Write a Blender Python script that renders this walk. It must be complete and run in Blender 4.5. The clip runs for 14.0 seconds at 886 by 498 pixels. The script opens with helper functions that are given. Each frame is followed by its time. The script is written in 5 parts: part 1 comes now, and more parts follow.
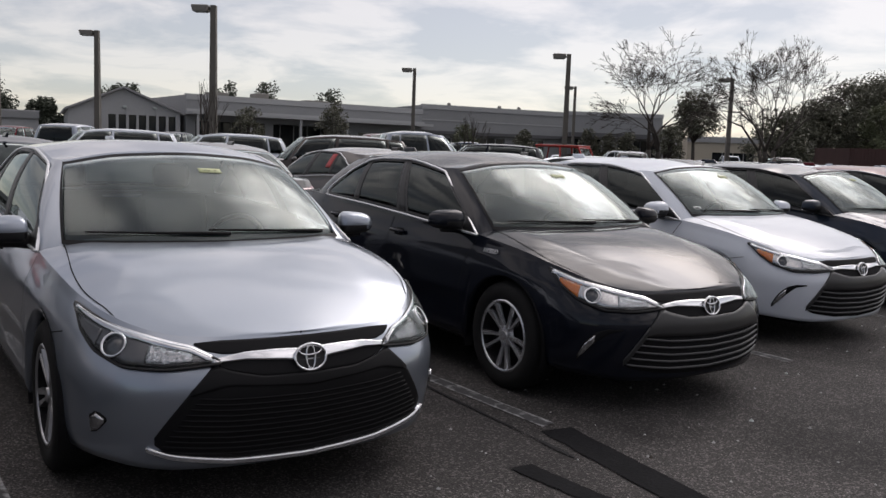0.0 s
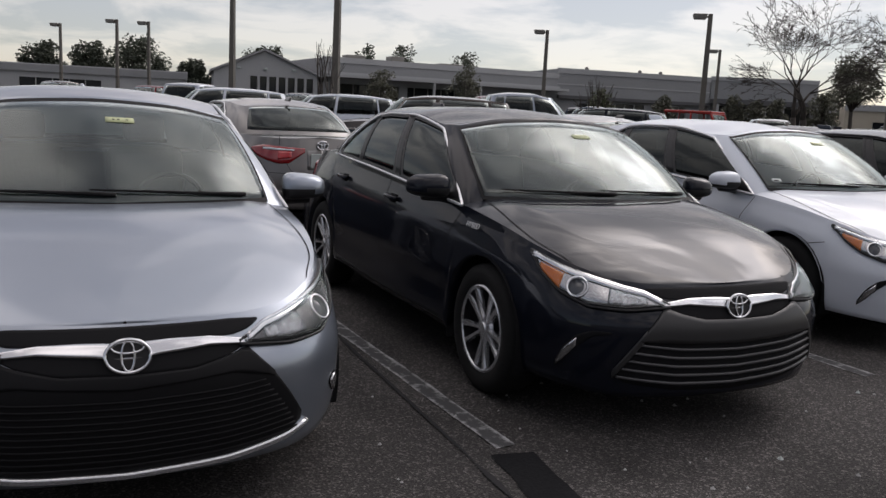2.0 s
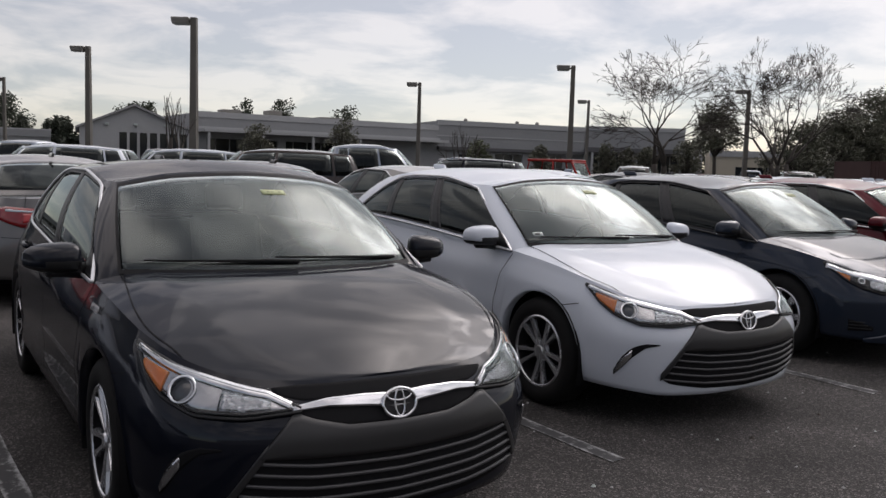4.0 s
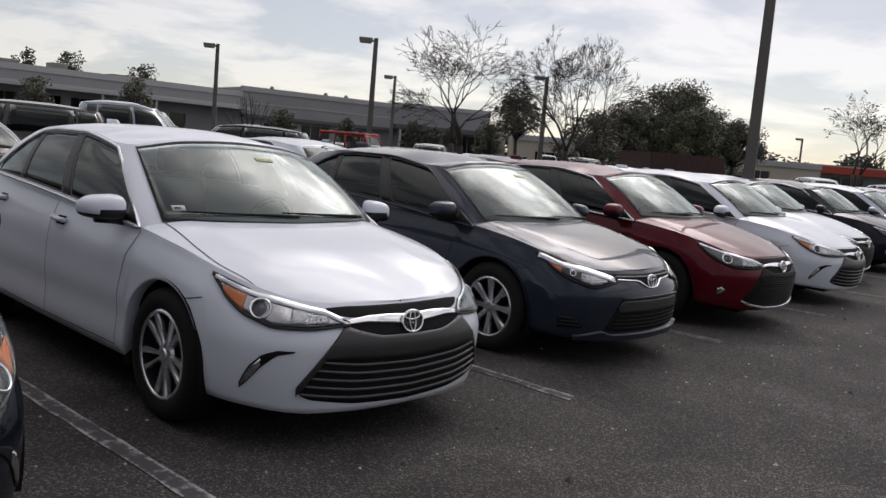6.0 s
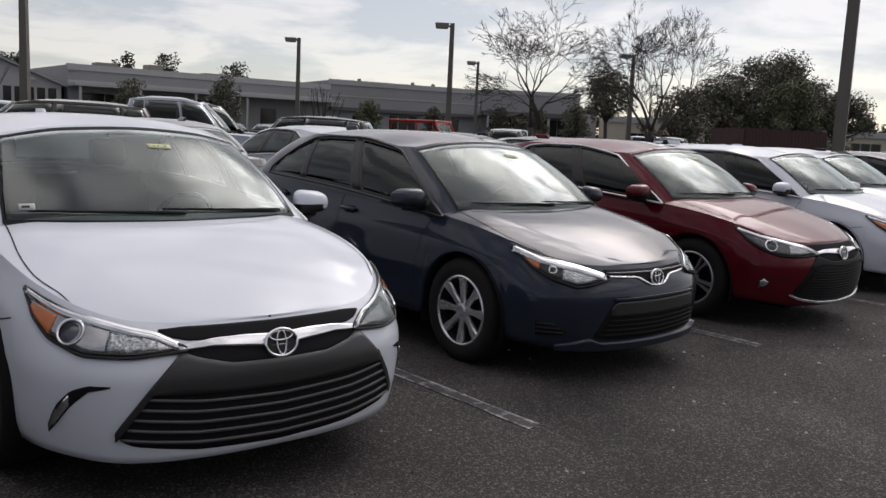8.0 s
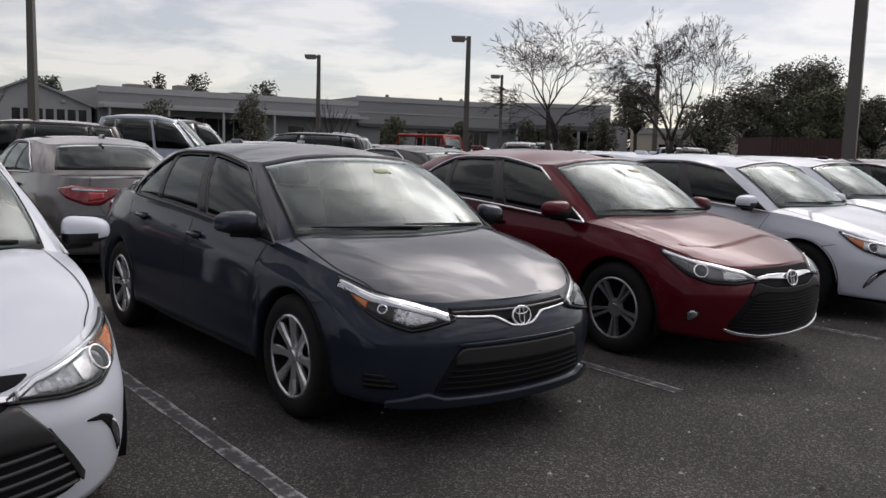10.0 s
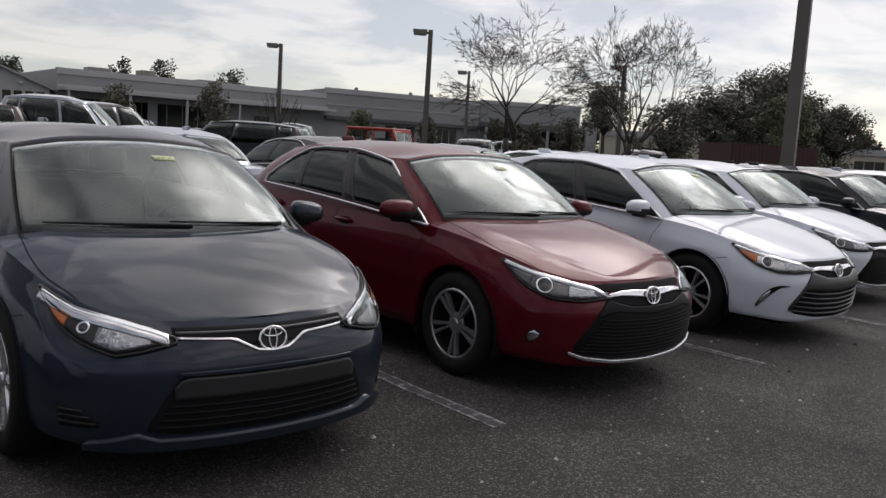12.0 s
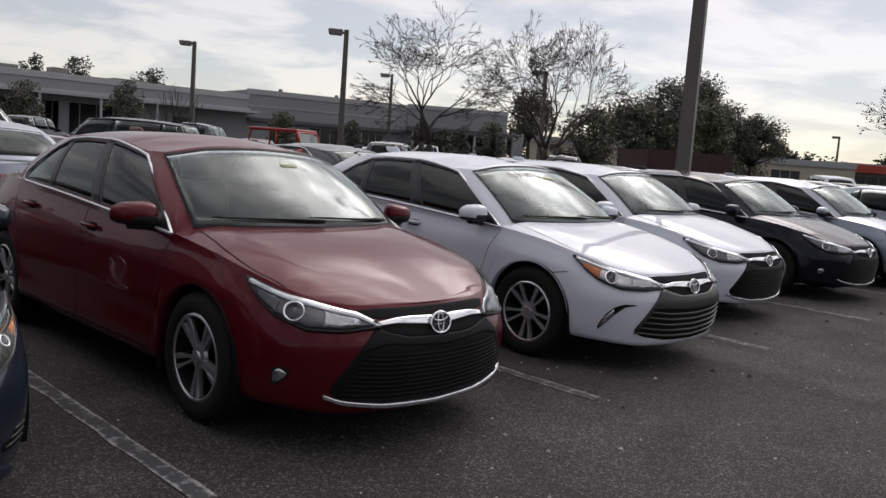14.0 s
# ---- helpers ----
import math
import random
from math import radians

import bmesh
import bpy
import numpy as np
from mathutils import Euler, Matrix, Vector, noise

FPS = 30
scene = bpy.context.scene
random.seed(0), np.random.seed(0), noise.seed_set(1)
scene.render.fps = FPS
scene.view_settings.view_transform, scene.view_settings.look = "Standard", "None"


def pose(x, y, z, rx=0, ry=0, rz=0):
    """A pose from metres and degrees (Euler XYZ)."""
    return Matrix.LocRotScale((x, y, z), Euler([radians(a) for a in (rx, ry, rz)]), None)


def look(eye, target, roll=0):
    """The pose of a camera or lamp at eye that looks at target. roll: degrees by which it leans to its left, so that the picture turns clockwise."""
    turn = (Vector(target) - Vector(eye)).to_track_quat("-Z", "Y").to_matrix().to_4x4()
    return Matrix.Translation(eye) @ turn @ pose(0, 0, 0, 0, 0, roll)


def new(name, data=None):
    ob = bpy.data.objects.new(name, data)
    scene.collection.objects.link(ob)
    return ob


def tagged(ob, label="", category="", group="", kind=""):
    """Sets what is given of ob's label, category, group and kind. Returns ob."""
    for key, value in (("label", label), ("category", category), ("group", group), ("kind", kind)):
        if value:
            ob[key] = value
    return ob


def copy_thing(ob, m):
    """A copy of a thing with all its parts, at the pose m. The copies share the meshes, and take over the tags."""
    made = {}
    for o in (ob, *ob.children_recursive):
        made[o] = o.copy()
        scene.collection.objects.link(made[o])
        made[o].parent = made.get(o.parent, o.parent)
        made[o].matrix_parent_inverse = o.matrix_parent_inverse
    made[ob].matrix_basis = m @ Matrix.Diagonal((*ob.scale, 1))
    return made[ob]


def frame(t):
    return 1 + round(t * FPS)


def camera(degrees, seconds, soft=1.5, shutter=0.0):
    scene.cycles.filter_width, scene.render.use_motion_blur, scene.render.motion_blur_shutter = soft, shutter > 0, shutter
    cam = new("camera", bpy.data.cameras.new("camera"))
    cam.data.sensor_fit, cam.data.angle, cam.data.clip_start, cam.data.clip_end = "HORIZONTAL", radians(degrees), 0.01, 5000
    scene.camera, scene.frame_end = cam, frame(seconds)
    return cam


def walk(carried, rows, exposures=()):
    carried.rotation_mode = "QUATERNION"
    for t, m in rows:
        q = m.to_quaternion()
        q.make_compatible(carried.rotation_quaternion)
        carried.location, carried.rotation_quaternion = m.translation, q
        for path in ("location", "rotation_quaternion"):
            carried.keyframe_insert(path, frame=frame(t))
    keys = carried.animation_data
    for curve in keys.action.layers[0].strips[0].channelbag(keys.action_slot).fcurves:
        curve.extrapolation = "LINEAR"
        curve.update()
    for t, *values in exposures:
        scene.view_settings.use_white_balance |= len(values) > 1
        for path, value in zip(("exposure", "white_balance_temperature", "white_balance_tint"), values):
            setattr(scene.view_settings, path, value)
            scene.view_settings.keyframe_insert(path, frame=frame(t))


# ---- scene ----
cam = camera(54.9, 14.0)
PATH = [
    (0, (0.274, -0.258, 1.452), (0.196, 1.727, 1.222), 2.1),
    (0.5, (0.488, 0.026, 1.421), (0.424, 2.003, 1.128), 4.1),
    (1, (0.627, 0.29, 1.447), (0.614, 2.266, 1.137), 5.4),
    (1.5, (0.868, 0.496, 1.429), (0.55, 2.447, 1.126), 2.3),
    (2, (1.08, 0.742, 1.419), (0.69, 2.677, 1.096), 2.9),
    (2.5, (1.251, 1.088, 1.443), (1.036, 3.051, 1.126), 3.9),
    (2.7, (1.327, 1.185, 1.453), (1.127, 3.155, 1.168), 2.6),
    (4.8, (2.425, 2.154, 1.451), (2.317, 4.142, 1.263), 2.1),
    (5, (2.506, 2.263, 1.433), (2.445, 4.253, 1.244), 2.7),
    (5.5, (2.742, 2.479, 1.428), (2.958, 4.455, 1.207), 5.6),
    (6, (2.953, 2.735, 1.441), (3.243, 4.7, 1.214), 4.9),
    (6.5, (3.271, 2.897, 1.433), (3.341, 4.883, 1.206), 2.0),
    (7, (3.488, 3.099, 1.436), (3.496, 5.083, 1.188), 3.8),
    (7.5, (3.691, 3.385, 1.449), (3.804, 5.365, 1.188), 5.1),
    (8, (3.931, 3.587, 1.436), (3.995, 5.567, 1.165), 2.7),
    (8.2, (4.071, 3.649, 1.434), (4.079, 5.632, 1.168), 2.7),
    (10.3, (5.209, 4.604, 1.455), (5.181, 6.59, 1.215), 1.7),
    (10.5, (5.296, 4.681, 1.457), (5.35, 6.663, 1.191), 2.7),
    (11, (5.473, 4.935, 1.487), (5.797, 6.89, 1.212), 4.4),
    (11.5, (5.763, 5.105, 1.456), (5.931, 7.085, 1.222), 3.7),
    (12, (6.032, 5.261, 1.457), (6.068, 7.245, 1.211), 3.6),
    (12.5, (6.26, 5.564, 1.463), (6.422, 7.545, 1.238), 4.3),
    (13, (6.568, 5.769, 1.45), (6.77, 7.749, 1.254), 3.5),
    (13.5, (6.872, 5.931, 1.459), (6.982, 7.918, 1.258), 3.0),
    (14, (7.017, 6.258, 1.447), (7.207, 8.236, 1.223), 4.3),
]
walk(cam, [(t, look(eye, target, roll)) for t, eye, target, roll in PATH])

# ---- world, sun ----
SUN_AZ, SUN_EL = 29.0, 42.0          # degrees right of +y, above the horizon
world = bpy.data.worlds.new("overcast_world")
scene.world = world
world.use_nodes = True
wn, wl = world.node_tree.nodes, world.node_tree.links
wn.clear()
sky = wn.new("ShaderNodeTexSky")
sky.sky_type, sky.sun_disc = "NISHITA", False
sky.sun_elevation, sky.sun_rotation = radians(SUN_EL), radians(SUN_AZ)
sky.dust_density, sky.air_density = 0.6, 0.8
coord = wn.new("ShaderNodeTexCoord")
# a flat cloud sheet overhead, seen in perspective
axes = wn.new("ShaderNodeSeparateXYZ")
wl.new(coord.outputs["Generated"], axes.inputs["Vector"])
lift = wn.new("ShaderNodeMath")
lift.operation = "MULTIPLY_ADD"
lift.inputs[1].default_value, lift.inputs[2].default_value = 1.0, 0.16
rise_abs = wn.new("ShaderNodeMath")
rise_abs.operation = "ABSOLUTE"
wl.new(axes.outputs["Z"], rise_abs.inputs[0])
wl.new(rise_abs.outputs["Value"], lift.inputs[0])
sheet = wn.new("ShaderNodeCombineXYZ")
for axis in ("X", "Y"):
    ratio = wn.new("ShaderNodeMath")
    ratio.operation = "DIVIDE"
    wl.new(axes.outputs[axis], ratio.inputs[0])
    wl.new(lift.outputs["Value"], ratio.inputs[1])
    wl.new(ratio.outputs["Value"], sheet.inputs[axis])
cloud = wn.new("ShaderNodeTexNoise")
cloud.inputs["Scale"].default_value, cloud.inputs["Detail"].default_value, cloud.inputs["Roughness"].default_value = 1.6, 7.0, 0.55
cloud.inputs["Distortion"].default_value = 0.35
wl.new(sheet.outputs["Vector"], cloud.inputs["Vector"])
ramp = wn.new("ShaderNodeValToRGB")
ramp.color_ramp.elements[0].position, ramp.color_ramp.elements[0].color = 0.42, (0.62, 0.545, 0.50, 1)
ramp.color_ramp.elements[1].position, ramp.color_ramp.elements[1].color = 0.56, (1.04, 0.885, 0.765, 1)
wl.new(cloud.outputs["Fac"], ramp.inputs["Fac"])
# thin cloud is brighter round the hidden sun
sdir = Vector((math.sin(radians(SUN_AZ)) * math.cos(radians(SUN_EL)), math.cos(radians(SUN_AZ)) * math.cos(radians(SUN_EL)), math.sin(radians(SUN_EL))))
dot = wn.new("ShaderNodeVectorMath")
dot.operation = "DOT_PRODUCT"
dot.inputs[1].default_value = sdir
wl.new(coord.outputs["Generated"], dot.inputs[0])
glow = wn.new("ShaderNodeMapRange")
glow.interpolation_type = "SMOOTHERSTEP"
glow.inputs["From Min"].default_value, glow.inputs["From Max"].default_value = 0.925, 1.0
glow.inputs["To Min"].default_value, glow.inputs["To Max"].default_value = 0.0, 6.8
wl.new(dot.outputs["Value"], glow.inputs["Value"])
away = wn.new("ShaderNodeMapRange")
away.interpolation_type = "SMOOTHSTEP"
away.inputs["From Min"].default_value, away.inputs["From Max"].default_value = -0.8, 0.75
away.inputs["To Min"].default_value, away.inputs["To Max"].default_value = 0.32, 1.0
wl.new(dot.outputs["Value"], away.inputs["Value"])
level = wn.new("ShaderNodeMath")
wl.new(glow.outputs["Result"], level.inputs[0])
wl.new(away.outputs["Result"], level.inputs[1])
# an overcast sky brightens towards the zenith
split = wn.new("ShaderNodeSeparateXYZ")
wl.new(coord.outputs["Generated"], split.inputs["Vector"])
height = wn.new("ShaderNodeMath")
height.operation, height.use_clamp = "MULTIPLY_ADD", False
wl.new(split.outputs["Z"], height.inputs[0])
height.inputs[1].default_value, height.inputs[2].default_value = 1.0, 0.85
full = wn.new("ShaderNodeMath")
full.operation = "MULTIPLY"
wl.new(level.outputs["Value"], full.inputs[0])
wl.new(height.outputs["Value"], full.inputs[1])
# thicker and thinner cloud shows overhead, lost in haze lower down
thick = wn.new("ShaderNodeTexNoise")
thick.inputs["Scale"].default_value, thick.inputs["Detail"].default_value, thick.inputs["Roughness"].default_value = 2.6, 6.0, 0.6
thick.inputs["Distortion"].default_value = 0.6
wl.new(sheet.outputs["Vector"], thick.inputs["Vector"])
shade = wn.new("ShaderNodeMapRange")
shade.interpolation_type = "SMOOTHSTEP"
shade.inputs["From Min"].default_value, shade.inputs["From Max"].default_value = 0.43, 0.58
shade.inputs["To Min"].default_value, shade.inputs["To Max"].default_value = 0.58, 1.46
wl.new(thick.outputs["Fac"], shade.inputs["Value"])
haze = wn.new("ShaderNodeMapRange")
haze.interpolation_type = "SMOOTHSTEP"
haze.inputs["From Min"].default_value, haze.inputs["From Max"].default_value = 0.12, 0.55
haze.inputs["To Min"].default_value, haze.inputs["To Max"].default_value = 0.0, 1.0
wl.new(split.outputs["Z"], haze.inputs["Value"])
veil = wn.new("ShaderNodeMix")
wl.new(haze.outputs["Result"], veil.inputs["Factor"])
veil.inputs["A"].default_value = 1.0
wl.new(shade.outputs["Result"], veil.inputs["B"])
dense = wn.new("ShaderNodeMath")
dense.operation = "MULTIPLY"
wl.new(full.outputs["Value"], dense.inputs[0])
wl.new(veil.outputs["Result"], dense.inputs[1])
# thinner cloud overhead lets blue through
tint = wn.new("ShaderNodeMix")
tint.data_type, tint.clamp_factor = "RGBA", True
tint.inputs["A"].default_value, tint.inputs["B"].default_value = (1, 1, 1, 1), (0.94, 1.0, 1.11, 1)
rise = wn.new("ShaderNodeMapRange")
rise.inputs["From Min"].default_value, rise.inputs["From Max"].default_value = 0.22, 0.60
wl.new(split.outputs["Z"], rise.inputs["Value"])
wl.new(rise.outputs["Result"], tint.inputs["Factor"])
blued = wn.new("ShaderNodeVectorMath")
blued.operation = "MULTIPLY"
wl.new(ramp.outputs["Color"], blued.inputs[0])
wl.new(tint.outputs["Result"], blued.inputs[1])
bright = wn.new("ShaderNodeVectorMath")
bright.operation = "SCALE"
wl.new(blued.outputs["Vector"], bright.inputs[0])
wl.new(dense.outputs["Value"], bright.inputs["Scale"])
bg_sky, bg_cloud, both, wout = wn.new("ShaderNodeBackground"), wn.new("ShaderNodeBackground"), wn.new("ShaderNodeAddShader"), wn.new("ShaderNodeOutputWorld")
bg_sky.inputs["Strength"].default_value = 0.05
bg_cloud.inputs["Strength"].default_value = 0.585
wl.new(sky.outputs["Color"], bg_sky.inputs["Color"])
wl.new(bright.outputs["Vector"], bg_cloud.inputs["Color"])
wl.new(bg_sky.outputs["Background"], both.inputs[0])
wl.new(bg_cloud.outputs["Background"], both.inputs[1])
wl.new(both.outputs["Shader"], wout.inputs["Surface"])
sun_data = bpy.data.lights.new("sun", "SUN")
sun_data.energy, sun_data.angle, sun_data.color = 0.35, radians(80), (1.0, 0.96, 0.90)
sun = new("sun", sun_data)
sun.matrix_world = look(sdir * 100, (0, 0, 0))


# ---- materials ----
def material(name, color, rough=0.5, metal=0.0, coat=0.0, vary=0.0, scale=8.0, fine=0.0, fine_scale=60.0, bump=0.0, spec=0.5, per=0.0):
    """A Principled material whose colour varies at two scales; per: variation from object to object."""
    m = bpy.data.materials.new(name)
    m.use_nodes = True
    n, l = m.node_tree.nodes, m.node_tree.links
    p = n["Principled BSDF"]
    p.inputs["Base Color"].default_value = (*color, 1)
    p.inputs["Roughness"].default_value, p.inputs["Metallic"].default_value = rough, metal
    p.inputs["Coat Weight"].default_value, p.inputs["Coat Roughness"].default_value = coat, 0.03
    p.inputs["Specular IOR Level"].default_value = spec
    if vary or fine or per:
        tc = n.new("ShaderNodeTexCoord")
        a, b = n.new("ShaderNodeTexNoise"), n.new("ShaderNodeTexNoise")
        a.inputs["Scale"].default_value, a.inputs["Detail"].default_value = scale, 5
        b.inputs["Scale"].default_value, b.inputs["Detail"].default_value = fine_scale, 3
        l.new(tc.outputs["Object"], a.inputs["Vector"]), l.new(tc.outputs["Object"], b.inputs["Vector"])
        value = None
        terms = [(a.outputs["Fac"], vary * 2), (b.outputs["Fac"], fine * 2)]
        if per:
            terms.append((n.new("ShaderNodeObjectInfo").outputs["Random"], per * 2))
        for out, k in terms:
            r = n.new("ShaderNodeMath")
            r.operation = "MULTIPLY_ADD"
            l.new(out, r.inputs[0])
            r.inputs[1].default_value, r.inputs[2].default_value = k, -k / 2
            if value is None:
                r.inputs[2].default_value += 1
            else:
                s = n.new("ShaderNodeMath")
                l.new(value, s.inputs[0]), l.new(r.outputs[0], s.inputs[1])
                r = s
            value = r.outputs[0]
        mul = n.new("ShaderNodeVectorMath")
        mul.operation = "SCALE"
        mul.inputs[0].default_value = color
        l.new(value, mul.inputs["Scale"])
        l.new(mul.outputs["Vector"], p.inputs["Base Color"])
        if bump:
            bp = n.new("ShaderNodeBump")
            bp.inputs["Strength"].default_value, bp.inputs["Distance"].default_value = bump, 0.01
            l.new(b.outputs["Fac"], bp.inputs["Height"])
            l.new(bp.outputs["Normal"], p.inputs["Normal"])
    return m


def glass(name, tint, ior=1.5, rough=0.02):
    """Thin pane: tinted see-through with a mirror gloss by Fresnel."""
    m = bpy.data.materials.new(name)
    m.use_nodes = True
    n, l = m.node_tree.nodes, m.node_tree.links
    n.clear()
    t, g, f, mix, out = n.new("ShaderNodeBsdfTransparent"), n.new("ShaderNodeBsdfGlossy"), n.new("ShaderNodeFresnel"), n.new("ShaderNodeMixShader"), n.new("ShaderNodeOutputMaterial")
    t.inputs["Color"].default_value = (*tint, 1)
    g.inputs["Roughness"].default_value = rough
    g.inputs["Color"].default_value = (0.92, 1.0, 0.98, 1)
    f.inputs["IOR"].default_value = ior
    l.new(f.outputs["Fac"], mix.inputs["Fac"]), l.new(t.outputs["BSDF"], mix.inputs[1])
    l.new(g.outputs["BSDF"], mix.inputs[2]), l.new(mix.outputs["Shader"], out.inputs["Surface"])
    return m


def paint(name, color, metal=0.0, coat=1.0):
    return material(name, color, 0.32 if metal else 0.4, metal, coat, 0.03, 1.5, 0.04, 900.0, spec=0.03)


# white and silver carry the sky's bluish light in their base colour
PAINT = {
    "silver": paint("silver_paint", (0.30, 0.333, 0.385), 0.75), "black": paint("black_paint", (0.006, 0.0075, 0.013), 0.0, 0.65),
    "white": paint("white_paint", (0.655, 0.695, 0.755), 0.0, 0.7), "slate": paint("slate_paint", (0.019, 0.026, 0.0405), 0.15, 0.70),
    "red": paint("dark_red_paint", (0.090, 0.0045, 0.010), 0.15, 0.52), "grey": paint("grey_paint", (0.16, 0.155, 0.15), 0.5),
    "bronze": paint("dark_bronze_paint", (0.05, 0.04, 0.036), 0.4), "navy": paint("navy_paint", (0.015, 0.03, 0.06), 0.3),
    "bright_red": paint("bright_red_paint", (0.32, 0.015, 0.012)),
}
RUBBER = material("tyre_rubber", (0.014, 0.014, 0.014), 0.85, vary=0.2, fine=0.2, spec=0.2)
PLASTIC = material("black_plastic", (0.012, 0.012, 0.013), 0.45, vary=0.15, fine=0.1)
MATTE = material("dark_satin_plastic", (0.028, 0.028, 0.029), 0.38, vary=0.1)
MESHED = material("black_grille_mesh", (0.006, 0.006, 0.007), 0.6, spec=0.2)
# VOID serves joints and black parts, and stands for shade inside recesses
VOID = material("dark_recess", (0.012, 0.012, 0.013), 0.8, spec=0.1)
CHROME = material("chrome", (0.72, 0.73, 0.75), 0.08, 1.0)
ALLOY = material("alloy", (0.62, 0.63, 0.65), 0.24, 0.75, 0.4, vary=0.1)
REFLECTOR = material("lamp_reflector", (0.55, 0.56, 0.58), 0.14, 0.95, vary=0.3, scale=18, fine=0.25, fine_scale=60, bump=0.25)
AMBER = material("amber_lens", (0.72, 0.20, 0.03), 0.15, 0.0, 1.0, vary=0.2, scale=40)
RED_LENS = material("red_lens", (0.22, 0.005, 0.008), 0.12, 0.0, 1.0, vary=0.3, scale=30)
CLOTH = material("seat_cloth", (0.10, 0.10, 0.10), 0.9, vary=0.2, fine=0.2, bump=0.2)
DASH = material("dashboard_plastic", (0.03, 0.03, 0.03), 0.65, vary=0.1)
WINDSHIELD = glass("windshield_glass", (0.56, 0.66, 0.62), 1.82, 0.11)
TINTED = glass("tinted_glass", (0.06, 0.066, 0.07), 1.42)
LENS = glass("lamp_lens", (0.95, 0.95, 0.95), 1.25)
YELLOW = material("yellow_sticker", (0.50, 0.54, 0.30), 0.5, vary=0.1)
PAPER = material("white_sticker", (0.42, 0.46, 0.44), 0.5, vary=0.1)
INK = material("ink", (0.03, 0.03, 0.03), 0.6)
RED_TAG = material("red_white_tag", (0.45, 0.05, 0.05), 0.5, vary=0.6, scale=9)
FACETED = material("faceted_reflector", (0.48, 0.49, 0.51), 0.15, 0.95, vary=0.9, scale=45, fine=0.5, fine_scale=90, bump=0.7)
BULB = material("projector_glass", (0.05, 0.055, 0.065), 0.05, 0.0, 1.0, vary=0.2, scale=30)
LAMP_BOWL = material("grey_lamp_bowl", (0.50, 0.505, 0.52), 0.2, 0.9, vary=0.3, scale=25, fine=0.2, fine_scale=70)
BRIGHT_LENS = material("bright_red_lens", (0.45, 0.012, 0.015), 0.12, 0.0, 1.0, vary=0.3, scale=40)
TRIM = material("bright_trim", (0.78, 0.78, 0.79), 0.25, 0.5, vary=0.05)
SLAT = material("satin_slat", (0.075, 0.075, 0.078), 0.35, vary=0.1)
SMOKED = material("smoked_lamp_bowl", (0.13, 0.132, 0.14), 0.25, 0.6, vary=0.3, scale=25, fine=0.3, fine_scale=70)
DARK_ALLOY = material("dark_machined_alloy", (0.38, 0.38, 0.39), 0.28, 0.7, 0.5, vary=0.15)


# ---- mesh helpers ----
def mesh_of(verts, faces, smooth=True):
    me = bpy.data.meshes.new("m")
    me.from_pydata([tuple(map(float, v)) for v in verts], [], [tuple(map(int, f)) for f in faces])
    if smooth:
        me.polygons.foreach_set("use_smooth", [True] * len(me.polygons))
    me.update()
    return me


def part(name, me, mat, parent, label=""):
    """Links a mesh (or a bmesh) as one object under a thing or a part."""
    if isinstance(me, bmesh.types.BMesh):
        bm, me = me, bpy.data.meshes.new(name)
        bm.to_mesh(me)
        bm.free()
    me.name = name
    if mat and not me.materials:
        me.materials.append(mat)
    ob = new(name, me)
    ob.parent = parent
    return tagged(ob, label)


def join(*meshes):
    """Joins (verts, faces) lists."""
    vs, fs = [], []
    for v, f in meshes:
        k = len(vs)
        vs += list(v)
        fs += [tuple(i + k for i in face) for face in f]
    return vs, fs


def box(x0, x1, y0, y1, z0, z1):
    v = [(x, y, z) for x in (x0, x1) for y in (y0, y1) for z in (z0, z1)]
    return v, [(0, 1, 3, 2), (4, 6, 7, 5), (0, 4, 5, 1), (2, 3, 7, 6), (0, 2, 6, 4), (1, 5, 7, 3)]


def bevelled(x0, x1, y0, y1, z0, z1, r=0.01, seg=2):
    bm = bmesh.new()
    v, f = box(x0, x1, y0, y1, z0, z1)
    vs = [bm.verts.new(p) for p in v]
    for face in f:
        bm.faces.new([vs[i] for i in face])
    bmesh.ops.bevel(bm, geom=bm.edges[:] + bm.verts[:], offset=r, segments=seg, affect="EDGES", profile=0.5)
    return bm


def tube(points, r, n=8, closed=False):
    """A round tube along points; r may be a list."""
    pts = [Vector(p) for p in points]
    rs = r if isinstance(r, (list, tuple)) else [r] * len(pts)
    vs, fs = [], []
    for i, p in enumerate(pts):
        a, b = pts[i - 1] if (i or closed) else p, pts[(i + 1) % len(pts)] if (i < len(pts) - 1 or closed) else p
        d = (b - a).normalized()
        s = d.orthogonal().normalized() if abs(d.z) > 0.95 else d.cross(Vector((0, 0, 1))).normalized()
        u = s.cross(d).normalized()
        vs += [p + float(rs[i]) * (math.cos(2 * math.pi * k / n) * s + math.sin(2 * math.pi * k / n) * u) for k in range(n)]
    m = len(pts)
    for i in range(m if closed else m - 1):
        j = (i + 1) % m
        fs += [(i * n + k, i * n + (k + 1) % n, j * n + (k + 1) % n, j * n + k) for k in range(n)]
    if not closed:
        fs += [tuple(range(n))[::-1], tuple(range((m - 1) * n, m * n))]
    return vs, fs


